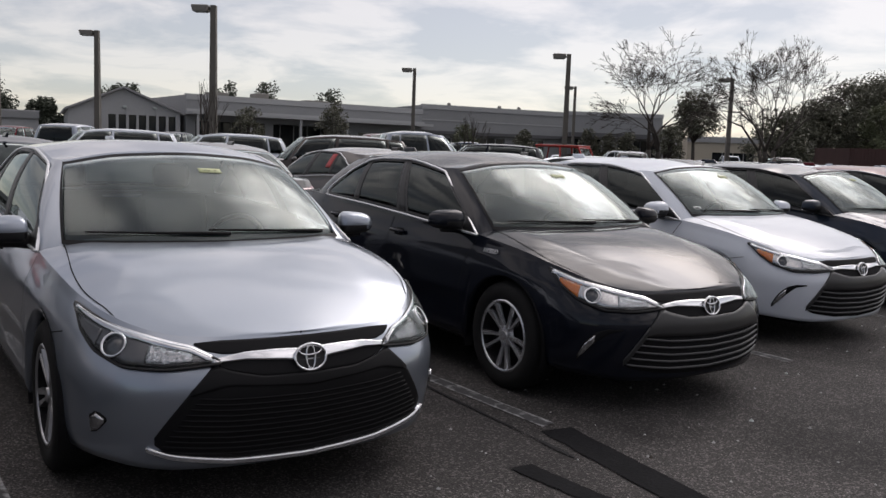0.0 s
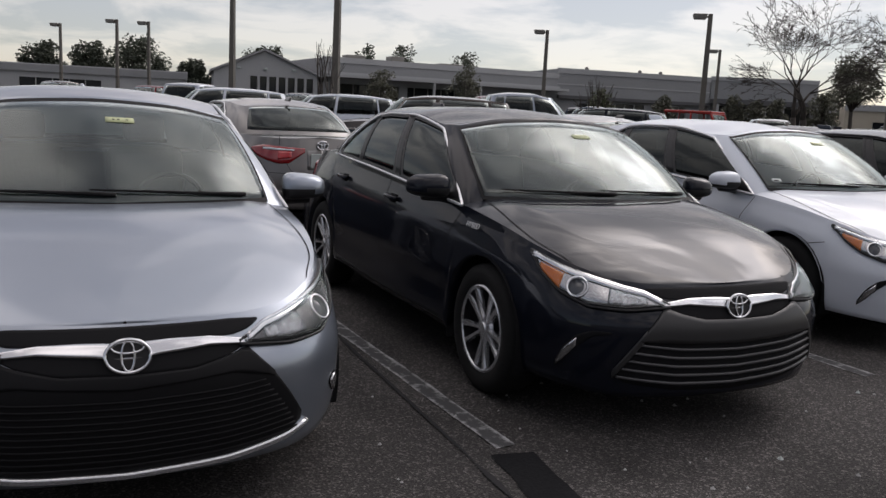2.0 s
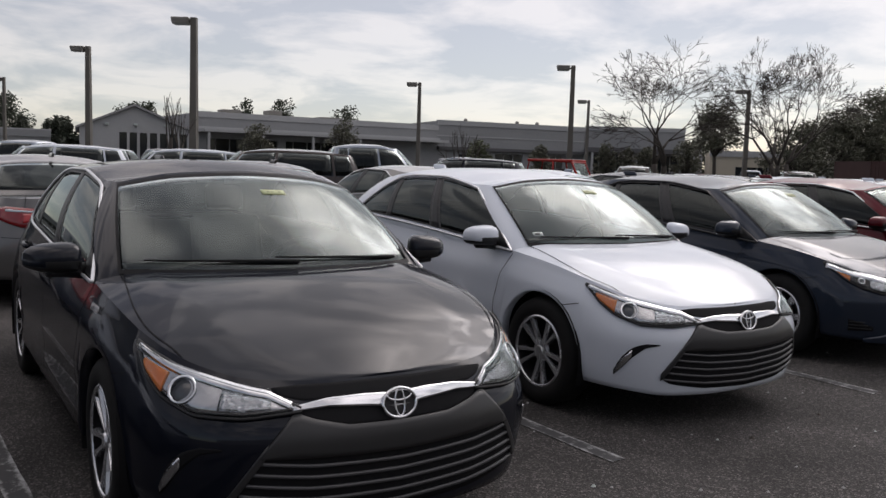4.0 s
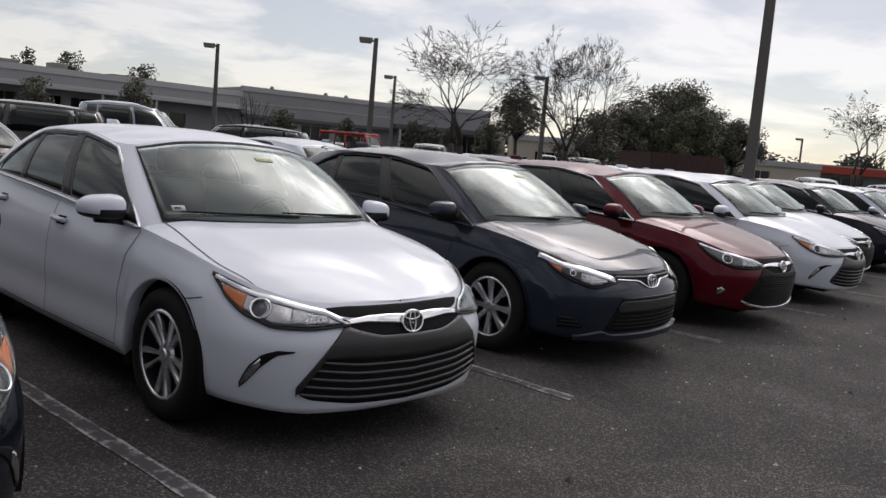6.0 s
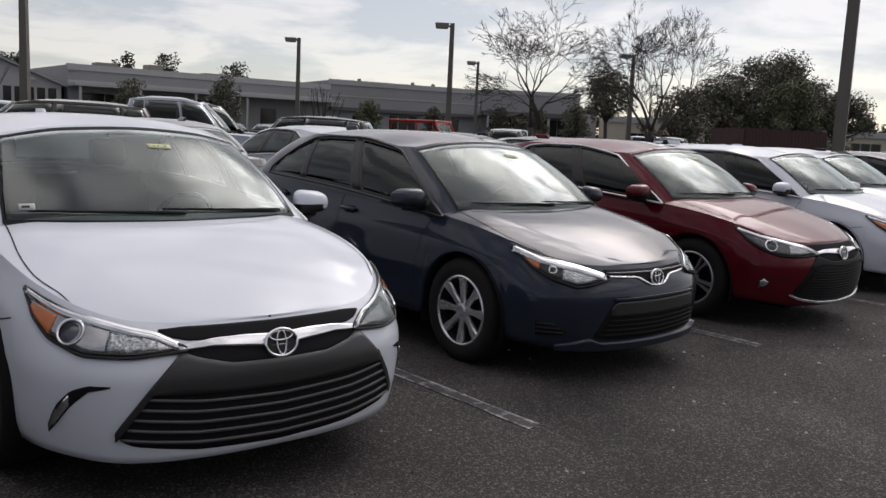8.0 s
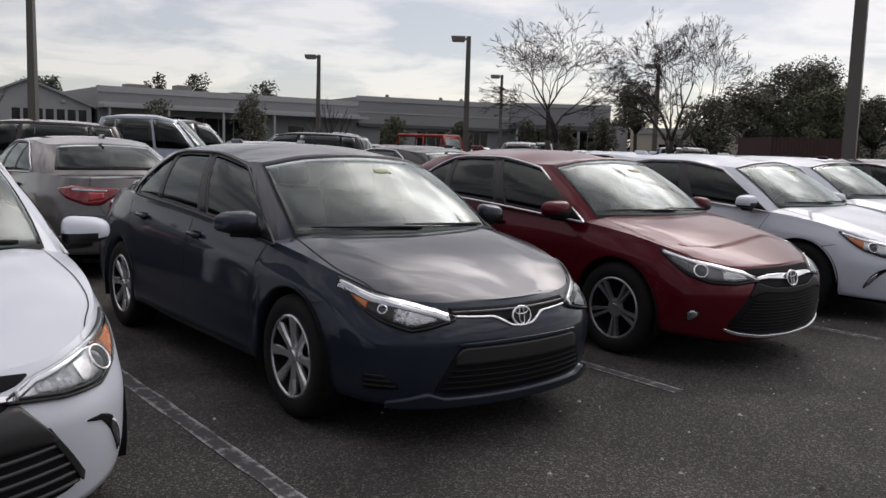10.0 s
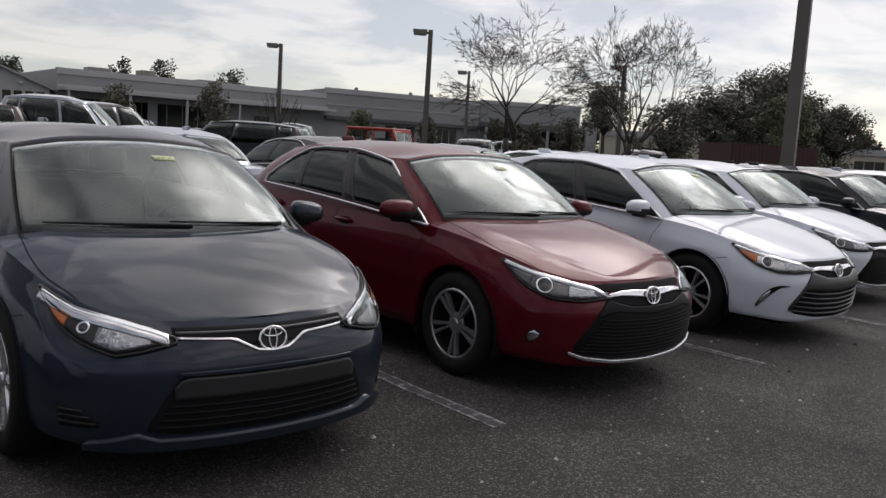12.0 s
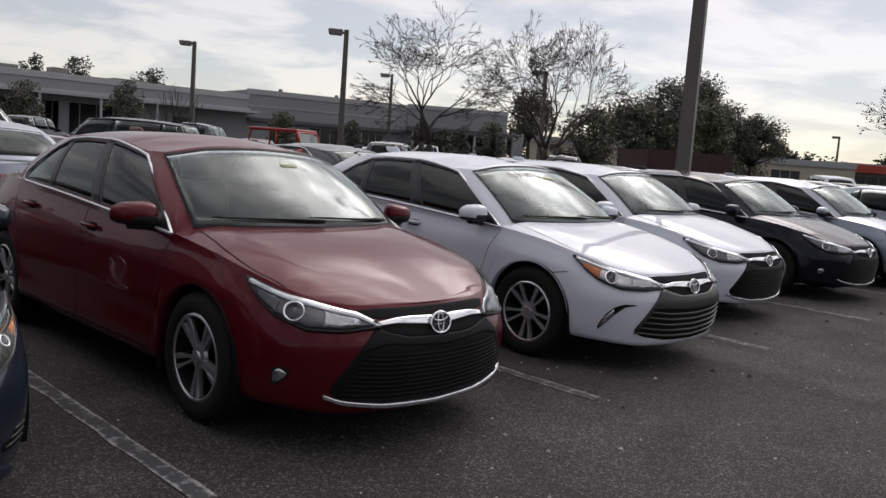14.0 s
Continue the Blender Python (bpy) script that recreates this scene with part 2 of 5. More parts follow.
def lathe(profile, n=40, centre=(0, 0, 0)):
    """Turns (radius, y) about the y axis."""
    vs, fs = [], []
    for r, y in profile:
        vs += [(centre[0] + r * math.cos(2 * math.pi * k / n), centre[1] + y, centre[2] + r * math.sin(2 * math.pi * k / n)) for k in range(n)]
    for i in range(len(profile) - 1):
        fs += [(i * n + k, i * n + (k + 1) % n, (i + 1) * n + (k + 1) % n, (i + 1) * n + k) for k in range(n)]
    return vs, fs


def catmull(table, per=24):
    """A smooth curve through the rows of a table, with per samples to a span."""
    c = np.array(table, float)
    p = np.vstack([2 * c[0] - c[1], c, 2 * c[-1] - c[-2]])
    p[0, 0], p[-1, 0] = c[1, 0], c[-2, 0]          # even in x across the centre line
    p[0, 2:], p[-1, 2:] = c[1, 2:], c[-2, 2:]
    out = []
    for i in range(1, len(p) - 2):
        t = np.linspace(0, 1, per, endpoint=False)[:, None]
        out.append(0.5 * (2 * p[i] + (p[i + 1] - p[i - 1]) * t + (2 * p[i - 1] - 5 * p[i] + 4 * p[i + 1] - p[i + 2]) * t ** 2 + (3 * p[i] - p[i - 1] - 3 * p[i + 1] + p[i + 2]) * t ** 3))
    return np.arange(len(c) - 1, step=1.0 / per).tolist() + [len(c) - 1.0], np.vstack(out + [c[-1:]])


def grid(P, keep=None, out_from=(-1.4, 0, 0.5), off=0.0, rim=0.0):
    """Faces over a grid of points, turned outward, moved out by off, with a rim of that depth."""
    P = np.array(P, float)
    nu, nv = P.shape[:2]
    n = np.cross(np.gradient(P, axis=0), np.gradient(P, axis=1))
    n /= np.maximum(np.linalg.norm(n, axis=2, keepdims=True), 1e-9)
    sign = 1.0 if np.sum(n * (P - np.array(out_from))) >= 0 else -1.0
    n *= sign
    P = P + n * off
    vs = P.reshape(-1, 3).tolist()
    idx = np.arange(nu * nv).reshape(nu, nv)
    fs = []
    for i in range(nu - 1):
        for j in range(nv - 1):
            if keep is None or keep[i, j]:
                q = (idx[i, j], idx[i + 1, j], idx[i + 1, j + 1], idx[i, j + 1])
                fs.append(q if sign > 0 else q[::-1])
    if rim:
        loop = list(idx[:, 0]) + list(idx[-1, 1:]) + list(idx[-2::-1, -1]) + list(idx[0, -2:0:-1])
        k = len(vs)
        nf = n.reshape(-1, 3)
        vs += [(np.array(vs[i]) - nf[i] * rim).tolist() for i in loop]
        for a in range(len(loop)):
            b = (a + 1) % len(loop)
            q = (loop[a], k + a, k + b, loop[b])
            fs.append(q if sign > 0 else q[::-1])
    return vs, fs


class Shell:
    """A car's flank from bumper to bumper: rows of x, y, lower z, upper z, upper inset from nose to tail, one half."""

    def __init__(self, table, axles, arch=0.375, hub=0.33, mid=0.5, tuck=0.05, crease=0.0, power=1.8):
        self.q, self.c = catmull(table)
        self.last = len(table) - 1
        self.axles, self.arch, self.hub, self.mid, self.tuck, self.crease, self.power = axles, arch, hub, mid, tuck, crease, power
        d = np.gradient(self.c[:, :2], axis=0)
        d[0], d[-1] = (0, 1), (0, -1)
        d /= np.linalg.norm(d, axis=1, keepdims=True)
        self.inward = np.stack([-d[:, 1], d[:, 0]], 1)
        self.s = np.concatenate([[0], np.cumsum(np.linalg.norm(np.diff(self.c[:, :2], axis=0), axis=1))])

    def at(self, q, k):
        return np.interp(np.abs(q), self.q, self.c[:, k])

    def of_x(self, x):
        """The parameter at which the flank passes x (behind the nose)."""
        return np.interp(-np.asarray(x, float), -self.c[:, 0], self.q)

    def of_y(self, y):
        m = self.c[:, 0] > 0.3
        return np.interp(y, self.c[m, 1], np.array(self.q)[m])

    def steps(self, q0, q1, step):
        """Parameters from q0 to q1 (signed) at about even distances."""
        f = lambda q: np.sign(q) * np.interp(np.abs(q), self.q, self.s)
        s = np.linspace(f(q0), f(q1), max(2, int(abs(f(q1) - f(q0)) / step) + 1))
        return np.sign(s) * np.interp(np.abs(s), self.s, self.q)

    def point(self, q, z):
        q, z = np.broadcast_arrays(np.asarray(q, float), np.asarray(z, float))
        zt = self.at(q, 3)
        up = np.clip((z - self.mid) / (zt - self.mid), 0, 1)
        lo = np.clip((self.mid - z) / (self.mid - 0.17), 0, 1.2)
        side = np.clip((np.abs(q) - 3) / 1.5, 0, 1) * np.clip((self.last - 2.5 - np.abs(q)) / 1.0, 0, 1)
        ins = self.at(q, 4) * up ** self.power + self.tuck * lo ** 2 - self.crease * side * np.clip(1 - np.abs(up - 0.62) / 0.28, 0, 1)
        ins = ins + self.crease * side * (0.9 * np.exp(-((z - 0.46) / 0.075) ** 2) - 0.7 * np.exp(-((z - 0.30) / 0.05) ** 2))
        ix, iy = np.interp(np.abs(q), self.q, self.inward[:, 0]), np.interp(np.abs(q), self.q, self.inward[:, 1])
        y = np.maximum(self.at(q, 1) + iy * ins, 0)
        return np.stack([self.at(q, 0) + ix * ins, np.where(q < 0, -y, y), z], -1)

    def low(self, q):
        x, z = self.at(q, 0), self.at(q, 2)
        for a in self.axles:
            h = self.arch ** 2 - (x - a) ** 2
            z = np.where(h > 0, np.maximum(z, self.hub + np.sqrt(np.maximum(h, 0))), z)
        return z

    def patch(self, q0, q1, lo, hi, off=0.004, rim=0.01, step=0.024, nz=5):
        """A sheet on the flank between heights lo and hi, each a list of (parameter, z)."""
        qs = self.steps(q0, q1, step)
        a, b = (np.interp(qs, *zip(*sorted(k))) for k in (lo, hi))
        zs = a[:, None] + (b - a)[:, None] * np.linspace(0, 1, nz)
        return grid(self.point(qs[:, None], zs), off=off, rim=rim)

    def ribbon(self, line, width=0.005, off=0.0015):
        """A narrow strip along points (parameter, z)."""
        p = np.array(line, float)
        t = np.linspace(0, len(p) - 1, 12 * (len(p) - 1) + 1)
        q, z = np.interp(t, range(len(p)), p[:, 0]), np.interp(t, range(len(p)), p[:, 1])
        c = self.point(q, z)
        d = np.gradient(c, axis=0)
        n = c - np.array((-1.4, 0, 0.5))
        n[:, 0] *= np.abs(c[:, 1]) < 0.55
        s = np.cross(d, n)
        s /= np.linalg.norm(s, axis=1, keepdims=True)
        n /= np.linalg.norm(n, axis=1, keepdims=True)
        return grid(np.stack([c - s * width / 2 + n * off, c + s * width / 2 + n * off], 1))


def even(table, per=24):
    """A curve through the rows of a table that never overshoots between them."""
    c = np.array(table, float)
    d = np.diff(c, axis=0)
    m = np.zeros_like(c)
    a, b = d[:-1], d[1:]
    m[1:-1] = np.where(a * b > 0, 2 * a * b / np.where(a + b == 0, 1, a + b), 0)
    for k in (1, 4):                                # across the centre line only y goes on
        m[0, k], m[-1, k] = d[0, k], d[-1, k]
    t = np.linspace(0, 1, per, endpoint=False)[:, None]
    out = [c[i] * (2 * t ** 3 - 3 * t ** 2 + 1) + m[i] * (t ** 3 - 2 * t ** 2 + t) + c[i + 1] * (3 * t ** 2 - 2 * t ** 3) + m[i + 1] * (t ** 3 - t ** 2) for i in range(len(c) - 1)]
    return np.arange(len(c) - 1, step=1.0 / per).tolist() + [len(c) - 1.0], np.vstack(out + [c[-1:]])


class Cabin:
    """Pillars and glass: rows of x, y, z at the belt and x, y, z at the roof, from windshield to backlight, one half."""

    def __init__(self, table, bulge=0.03):
        self.q, self.c = even(table)
        self.last, self.bulge = len(table) - 1, bulge
        d = np.gradient(self.c[:, :2] + self.c[:, 3:5], axis=0)
        d[0], d[-1] = (0, 1), (0, -1)
        d /= np.linalg.norm(d, axis=1, keepdims=True)
        self.outward = np.stack([d[:, 1], -d[:, 0]], 1)

    def point(self, a, v):
        a, v = np.broadcast_arrays(np.asarray(a, float), np.asarray(v, float))
        k = lambda i: np.interp(np.abs(a), self.q, self.c[:, i])
        b = self.bulge * 4 * v * (1 - v)
        ox, oy = np.interp(np.abs(a), self.q, self.outward[:, 0]), np.interp(np.abs(a), self.q, self.outward[:, 1])
        x, y, z = (k(i) * (1 - v) + k(i + 3) * v for i in range(3))
        y = np.maximum(y + oy * b, 0)
        return np.stack([x + ox * b, np.where(a < 0, -y, y), z + 0.4 * b], -1)

    def patch(self, a0, a1, lo, hi, off=0.004, rim=0.006, n=24, nv=9, wrap=False):
        qs = np.linspace(a0, a1, n)
        if wrap:                                   # on across the tail's centre line to the other side
            qs = np.concatenate([qs, -qs[-2::-1]])
        l, h = (np.interp(np.abs(qs), *zip(*sorted(k))) for k in (lo, hi))
        return grid(self.point(qs[:, None], l[:, None] + (h - l)[:, None] * np.linspace(0, 1, nv)), off=off, rim=rim)

    def border(self, a0, a1, lo, hi, width, off=0.006, n=24):
        """The dark edge band of a pane."""
        qs = np.linspace(a0, a1, n)
        f = lambda t, k: np.interp(np.abs(t), *zip(*sorted(k)))
        ring = [(a, f(a, lo)) for a in qs] + [(a1, f(a1, lo) + (f(a1, hi) - f(a1, lo)) * t) for t in np.linspace(0, 1, 8)[1:]]
        ring += [(a, f(a, hi)) for a in qs[::-1][1:]] + [(a0, f(a0, hi) + (f(a0, lo) - f(a0, hi)) * t) for t in np.linspace(0, 1, 8)[1:]]
        low_a, high_a = min(a0, a1) + width / .45, max(a0, a1) - width / .45
        inner_ring = [(min(max(a, low_a), high_a), min(max(v, f(a, lo) + width / .75), f(a, hi) - width / .75)) for a, v in ring]
        c, inner = (self.point([r[0] for r in k], [r[1] for r in k]) for k in (ring, inner_ring))
        n_out = c - np.array((-1.5, 0, 0.7))
        n_out /= np.linalg.norm(n_out, axis=1, keepdims=True)
        return grid(np.stack([c + n_out * off, inner + n_out * off], 1))

    def line(self, a0, a1, lo, hi, off=0.008, n=30):
        """The closed outline of a group of panes, as points."""
        qs = np.linspace(a0, a1, n)
        f = lambda t, k: np.interp(np.abs(t), *zip(*sorted(k)))
        ring = [(a, f(a, lo)) for a in qs] + [(a, f(a, hi)) for a in qs[::-1]]
        c = self.point([r[0] for r in ring], [r[1] for r in ring])
        n_out = np.stack([0 * c[:, 0], np.sign(c[:, 1]) * 0.93, 0 * c[:, 0] + 0.37], 1)
        return c + n_out * off


def build_wheel(car, x, side, r=0.333, width=0.215, y_out=0.885, spokes=10, spoke_w=0.032, rim_r=0.222, mat=None, dark=None, n=44):
    """tyre and rim under a wheel, turned to its side (+1 left, -1 right)."""
    wheel = new("wheel")
    wheel.parent = car
    wheel.location = (x, side * y_out, r)
    w = width
    t = lathe([(rim_r, -0.012), (rim_r + 0.012, 0.0), (rim_r + 0.05, 0.004), (r - 0.03, 0.0), (r - 0.008, -0.018), (r, -0.045), (r, -w + 0.045), (r - 0.01, -w + 0.015), (r - 0.04, -w), (rim_r, -w + 0.01)], n)
    barrel = lathe([(rim_r + 0.004, -0.01), (rim_r - 0.012, -0.006), (rim_r - 0.022, -0.02), (rim_r - 0.026, -0.11), (0.0, -0.115)], n)
    face = lathe([(0.0, -0.012), (0.03, -0.013), (0.034, -0.022), (0.062, -0.028), (0.07, -0.045)], min(n, 30))
    lip = lathe([(rim_r + 0.006, -0.008), (rim_r - 0.004, -0.001), (rim_r - 0.012, -0.004), (rim_r - 0.018, -0.016)], n)
    vs, fs = [], []
    for k in range(spokes):
        a = 2 * math.pi * k / spokes
        a += (0.17 if dark else 0.09 if spokes == 10 else 0) * (1 if k % 2 else -1)
        c, s = math.cos(a), math.sin(a)
        i = len(vs)
        for rr, ww, y in ((0.045, spoke_w * 0.42, -0.024), (0.12, spoke_w * 0.42, -0.017), (rim_r - 0.012, spoke_w * 0.72, -0.009)):
            for e, yy in ((-1, y - 0.014), (-0.72, y), (0.72, y), (1, y - 0.014), (1, y - 0.03), (-1, y - 0.03)):
                vs.append((rr * c - e * ww * s, yy, rr * s + e * ww * c))
        for j in range(2):
            fs += [(i + 6 * j + m, i + 6 * j + (m + 1) % 6, i + 6 * j + 6 + (m + 1) % 6, i + 6 * j + 6 + m) for m in range(6)]
    flip = lambda m: ([(p[0], p[1] * side, p[2]) for p in m[0]], m[1] if side < 0 else [f[::-1] for f in m[1]])
    part("tyre", mesh_of(*flip(t)), RUBBER, wheel)
    # near-black barrel: the shade between the spokes is put into its colour
    part("rim", mesh_of(*flip(barrel)), VOID if n > 20 else MATTE, wheel)
    part("spokes", mesh_of(*flip(join(face, lip, (vs, fs))), smooth=False), mat or ALLOY, wheel, "bright alloy spokes")
    return wheel


def oval_badge(parent, centre, normal, w=0.075, mat=None):
    """A chrome oval ring with two crossing inner rings on a dark disc."""
    n = Vector(normal).normalized()
    side = Vector((0, 0, 1)).cross(n).normalized()
    up = n.cross(side)
    at = lambda x, y, d: Vector(centre) + side * x + up * y + n * d
    ring = lambda rx, ry, ox, oy, r: tube([at(ox + rx * math.cos(t), oy + ry * math.sin(t), 0.012) for t in np.linspace(0, 2 * math.pi, 28, endpoint=False)], r, 6, True)
    k = w / 0.075
    m = join(ring(0.07 * k, 0.052 * k, 0, 0, 0.007 * k), ring(0.02 * k, 0.047 * k, 0, 0, 0.005 * k), ring(0.05 * k, 0.018 * k, 0, 0.027 * k, 0.005 * k))
    disc = [at(0.07 * k * math.cos(t), 0.052 * k * math.sin(t), d) for d in (0.0, 0.008) for t in np.linspace(0, 2 * math.pi, 28, endpoint=False)]
    df = [(i, (i + 1) % 28, 28 + (i + 1) % 28, 28 + i) for i in range(28)] + [tuple(range(28, 56))]
    b = part("badge", mesh_of(*m), CHROME, parent, "chrome oval badge")
    part("backing", mesh_of(disc, df, False), PLASTIC, b)
    return b


# ---- cars ----
SEDAN_FLANK = [(.925, 0, .20, .69, .125), (.90, .34, .20, .695, .13), (.80, .62, .205, .71, .14), (.60, .80, .225, .755, .13), (.36, .875, .235, .815, .10),
               (0, .90, .245, .885, .075), (-.55, .905, .245, .94, .07), (-1.4, .91, .25, .985, .07), (-2.3, .91, .26, 1.02, .08), (-2.775, .905, .26, 1.045, .11),
               (-3.3, .87, .27, 1.035, .165), (-3.64, .75, .26, 1.025, .17), (-3.82, .42, .26, 1.025, .12), (-3.87, 0, .26, 1.025, .12)]
SEDAN_CABIN = [(-.13, 0, .965, -.82, 0, 1.395), (-.18, .42, .962, -.845, .34, 1.38), (-.31, .735, .955, -.91, .612, 1.33), (-.36, .83, .922, -1.05, .64, 1.33),
               (-1.25, .85, .980, -1.48, .65, 1.385), (-1.97, .845, 1.015, -2.02, .64, 1.385), (-2.58, .80, 1.03, -2.38, .60, 1.35), (-2.95, .70, 1.045, -2.52, .53, 1.345),
               (-3.13, .36, 1.05, -2.57, .28, 1.365), (-3.17, 0, 1.052, -2.59, 0, 1.37)]


def shell_parts(car, shell, cabin, mat, holes, hood, deck, roof_crown=0.062, fine=1.0, cowl=-.33, deck_x=-2.62):
    """body, hood, deck and roof; holes: (a0, a1, lo, hi) left open for the panes."""
    last = shell.last
    qs = shell.steps(-last, last, 0.034 * fine)
    lo, hi = shell.low(qs), shell.at(qs, 3)
    v = np.linspace(0, 1, int(19 / fine))
    zs = lo[:, None] + (hi - lo)[:, None] * v
    P = shell.point(qs[:, None], zs)
    turn = P[:, :1].copy()
    turn[:, 0, 0] = (turn[:, 0, 0] + 1.4) * 0.985 - 1.4
    turn[:, 0, 1] *= 0.92
    body = grid(np.concatenate([turn, P], 1))
    part("body", mesh_of(*body), mat, car)

    def lid(q0, q1, centre, crease=0.0):
        """A sheet between the flanks' upper edges; crease: the share of its rise inside a fold along the lid."""
        q = shell.steps(q0, q1, 0.03 * fine)
        e = shell.point(q, shell.at(q, 3))
        zc = np.polyval(np.polyfit([k[0] for k in centre], [k[1] for k in centre], min(3, len(centre) - 1)), e[:, 0])

        def top(w):
            a = np.abs(w)
            if not crease:
                f = 1 - a ** 2.2
            else:
                wc = np.interp(e[:, :1], [-.4, .8], [.76, .60])
                u = np.clip((a - wc) / (1 - wc), 0, 1)
                f = np.where(a < wc, 1 - (1 - crease) * (a / wc) ** 2, crease * (1 - u) * (1 + .45 * u))
            return e[:, 2:] + (zc - e[:, 2])[:, None] * f
        w = np.linspace(-1, 1, int(45 / max(fine * .7, 1)) // 2 * 2 + 1)[None, :]
        z = top(w)
        sheet_ = grid(np.stack([np.broadcast_to(e[:, :1], z.shape), e[:, 1:2] * w, z], -1), out_from=(-1.4, 0, -3))

        def seam(points, s, width=.005):
            """A dark joint along plan points (x, y)."""
            x = np.linspace(points[0][0], points[-1][0], 40)
            y = np.interp(x, *zip(*points))
            y = np.convolve(np.pad(y, 4, mode="edge"), np.ones(9) / 9, "valid")
            ye = np.interp(-x, -e[:, 0], e[:, 1])
            rows_ = []
            for k in (-1, 1):
                wv = np.clip((y + k * width / 2) / ye, 0, 1)
                zz = np.array([np.interp(-px, -e[:, 0], top(np.array([[pw]]))[:, 0]) for px, pw in zip(x, wv)])
                rows_.append(np.stack([x, s * wv * ye, zz + .0025], 1))
            return grid(np.stack(rows_, 1), out_from=(-1.4, 0, -3))
        return sheet_, seam
    bonnet, seam = lid(0.02, float(shell.of_x(cowl)), hood, crease=.80)
    part("hood", mesh_of(*bonnet), mat, car)
    if fine < 1.5:
        for s in (1, -1):
            part("hood_seam", mesh_of(*seam([(cowl + .02, .725), (-.12, .745), (.12, .772), (.34, .765), (.47, .715), (.53, .68)], s)), VOID, car)
    part("trunk_lid", mesh_of(*lid(float(shell.of_x(deck_x)), last - 0.02, deck)[0]), mat, car)
    # pillars
    a = np.linspace(-cabin.last, cabin.last, int(2 * 15 * cabin.last / max(fine * .7, 1)) // 2 * 2 + 1)
    vv = np.linspace(-0.06, 1, int(22 / max(fine * .7, 1)))
    a = np.array(sorted({*a, -1.95, 1.95}))
    vv = np.array(sorted({*vv, .02, .93}))
    C = cabin.point(a[:, None], vv)
    am, vm = (a[:-1] + a[1:]) / 2, (vv[:-1] + vv[1:]) / 2
    keep = np.ones((len(am), len(vm)), bool)
    for a0, a1, l, h in holes:
        inside = (am >= a0) & (am <= a1)
        ll, hh = (np.interp(np.abs(am), *zip(*sorted(k))) for k in (l, h))
        keep &= ~(inside[:, None] & (vm > ll[:, None]) & (vm < hh[:, None]))
    part("cabin_frame", mesh_of(*grid(C, keep)), mat, car)
    # roof
    q = np.linspace(0.001, cabin.last - 0.001, int(64 / fine))
    e = cabin.point(q, np.ones(len(q)))
    w = np.linspace(-1, 1, 21)
    xm, xr = e[0, 0], e[-1, 0]
    t = np.clip((e[:, 0] - xr) / (xm - xr), 0, 1)
    crown = roof_crown * (4 * t * (1 - t)) ** 0.6
    z = e[:, 2:] + crown[:, None] * (1 - np.abs(w) ** 2.4)
    part("roof", mesh_of(*grid(np.stack([np.broadcast_to(e[:, :1], z.shape), e[:, 1:2] * w, z], -1), out_from=(-1.6, 0, -3))), mat, car)


def interior(car, x_seat=-1.55, rear=True, z=0.0):
    """dashboard, wheel and seats seen through the panes."""
    part("floor_pan", mesh_of(*box(-3.5, 0.55, -0.74, 0.74, 0.2 + z, 0.3 + z), smooth=False), VOID, car)
    part("dashboard", bevelled(-0.80, -0.20, -0.69, 0.69, 0.55 + z, 0.95 + z, 0.05, 3), DASH, car)
    ring = [(-0.92 + 0.06 * math.sin(t), 0.36 + 0.18 * math.cos(t), 0.86 + z + 0.17 * math.sin(t)) for t in np.linspace(0, 2 * math.pi, 24, endpoint=False)]
    part("steering_wheel", mesh_of(*join(tube(ring, 0.014, 8, True), tube([(-.92, 0.2, 0.87 + z), (-0.88, 0.36, 0.84 + z), (-.92, 0.52, 0.87 + z)], 0.02))), PLASTIC, car)
    for y in (-0.36, 0.36):
        seat = part("front_seat", bevelled(x_seat - 0.55, x_seat - 0.05, y - 0.25, y + 0.25, 0.30 + z, 0.52 + z, 0.06, 3), CLOTH, car)
        bm = bevelled(-0.07, 0.07, -0.24, 0.24, 0.0, 0.62, 0.055, 3)
        bm.transform(pose(x_seat - 0.5, y, 0.48 + z, 0, -14, 0))
        part("backrest", bm, CLOTH, seat)
        bm = bevelled(-0.05, 0.05, -0.13, 0.13, 0.0, 0.17, 0.045, 3)
        bm.transform(pose(x_seat - 0.66, y, 1.12 + z, 0, -10, 0))
        part("headrest", bm, CLOTH, seat)
    if rear:
        bm = bevelled(-0.08, 0.08, -0.66, 0.66, 0.0, 0.68, 0.06, 3)
        bm.transform(pose(-2.62, 0, 0.42 + z, 0, -20, 0))
        part("rear_seat", bm, CLOTH, car)


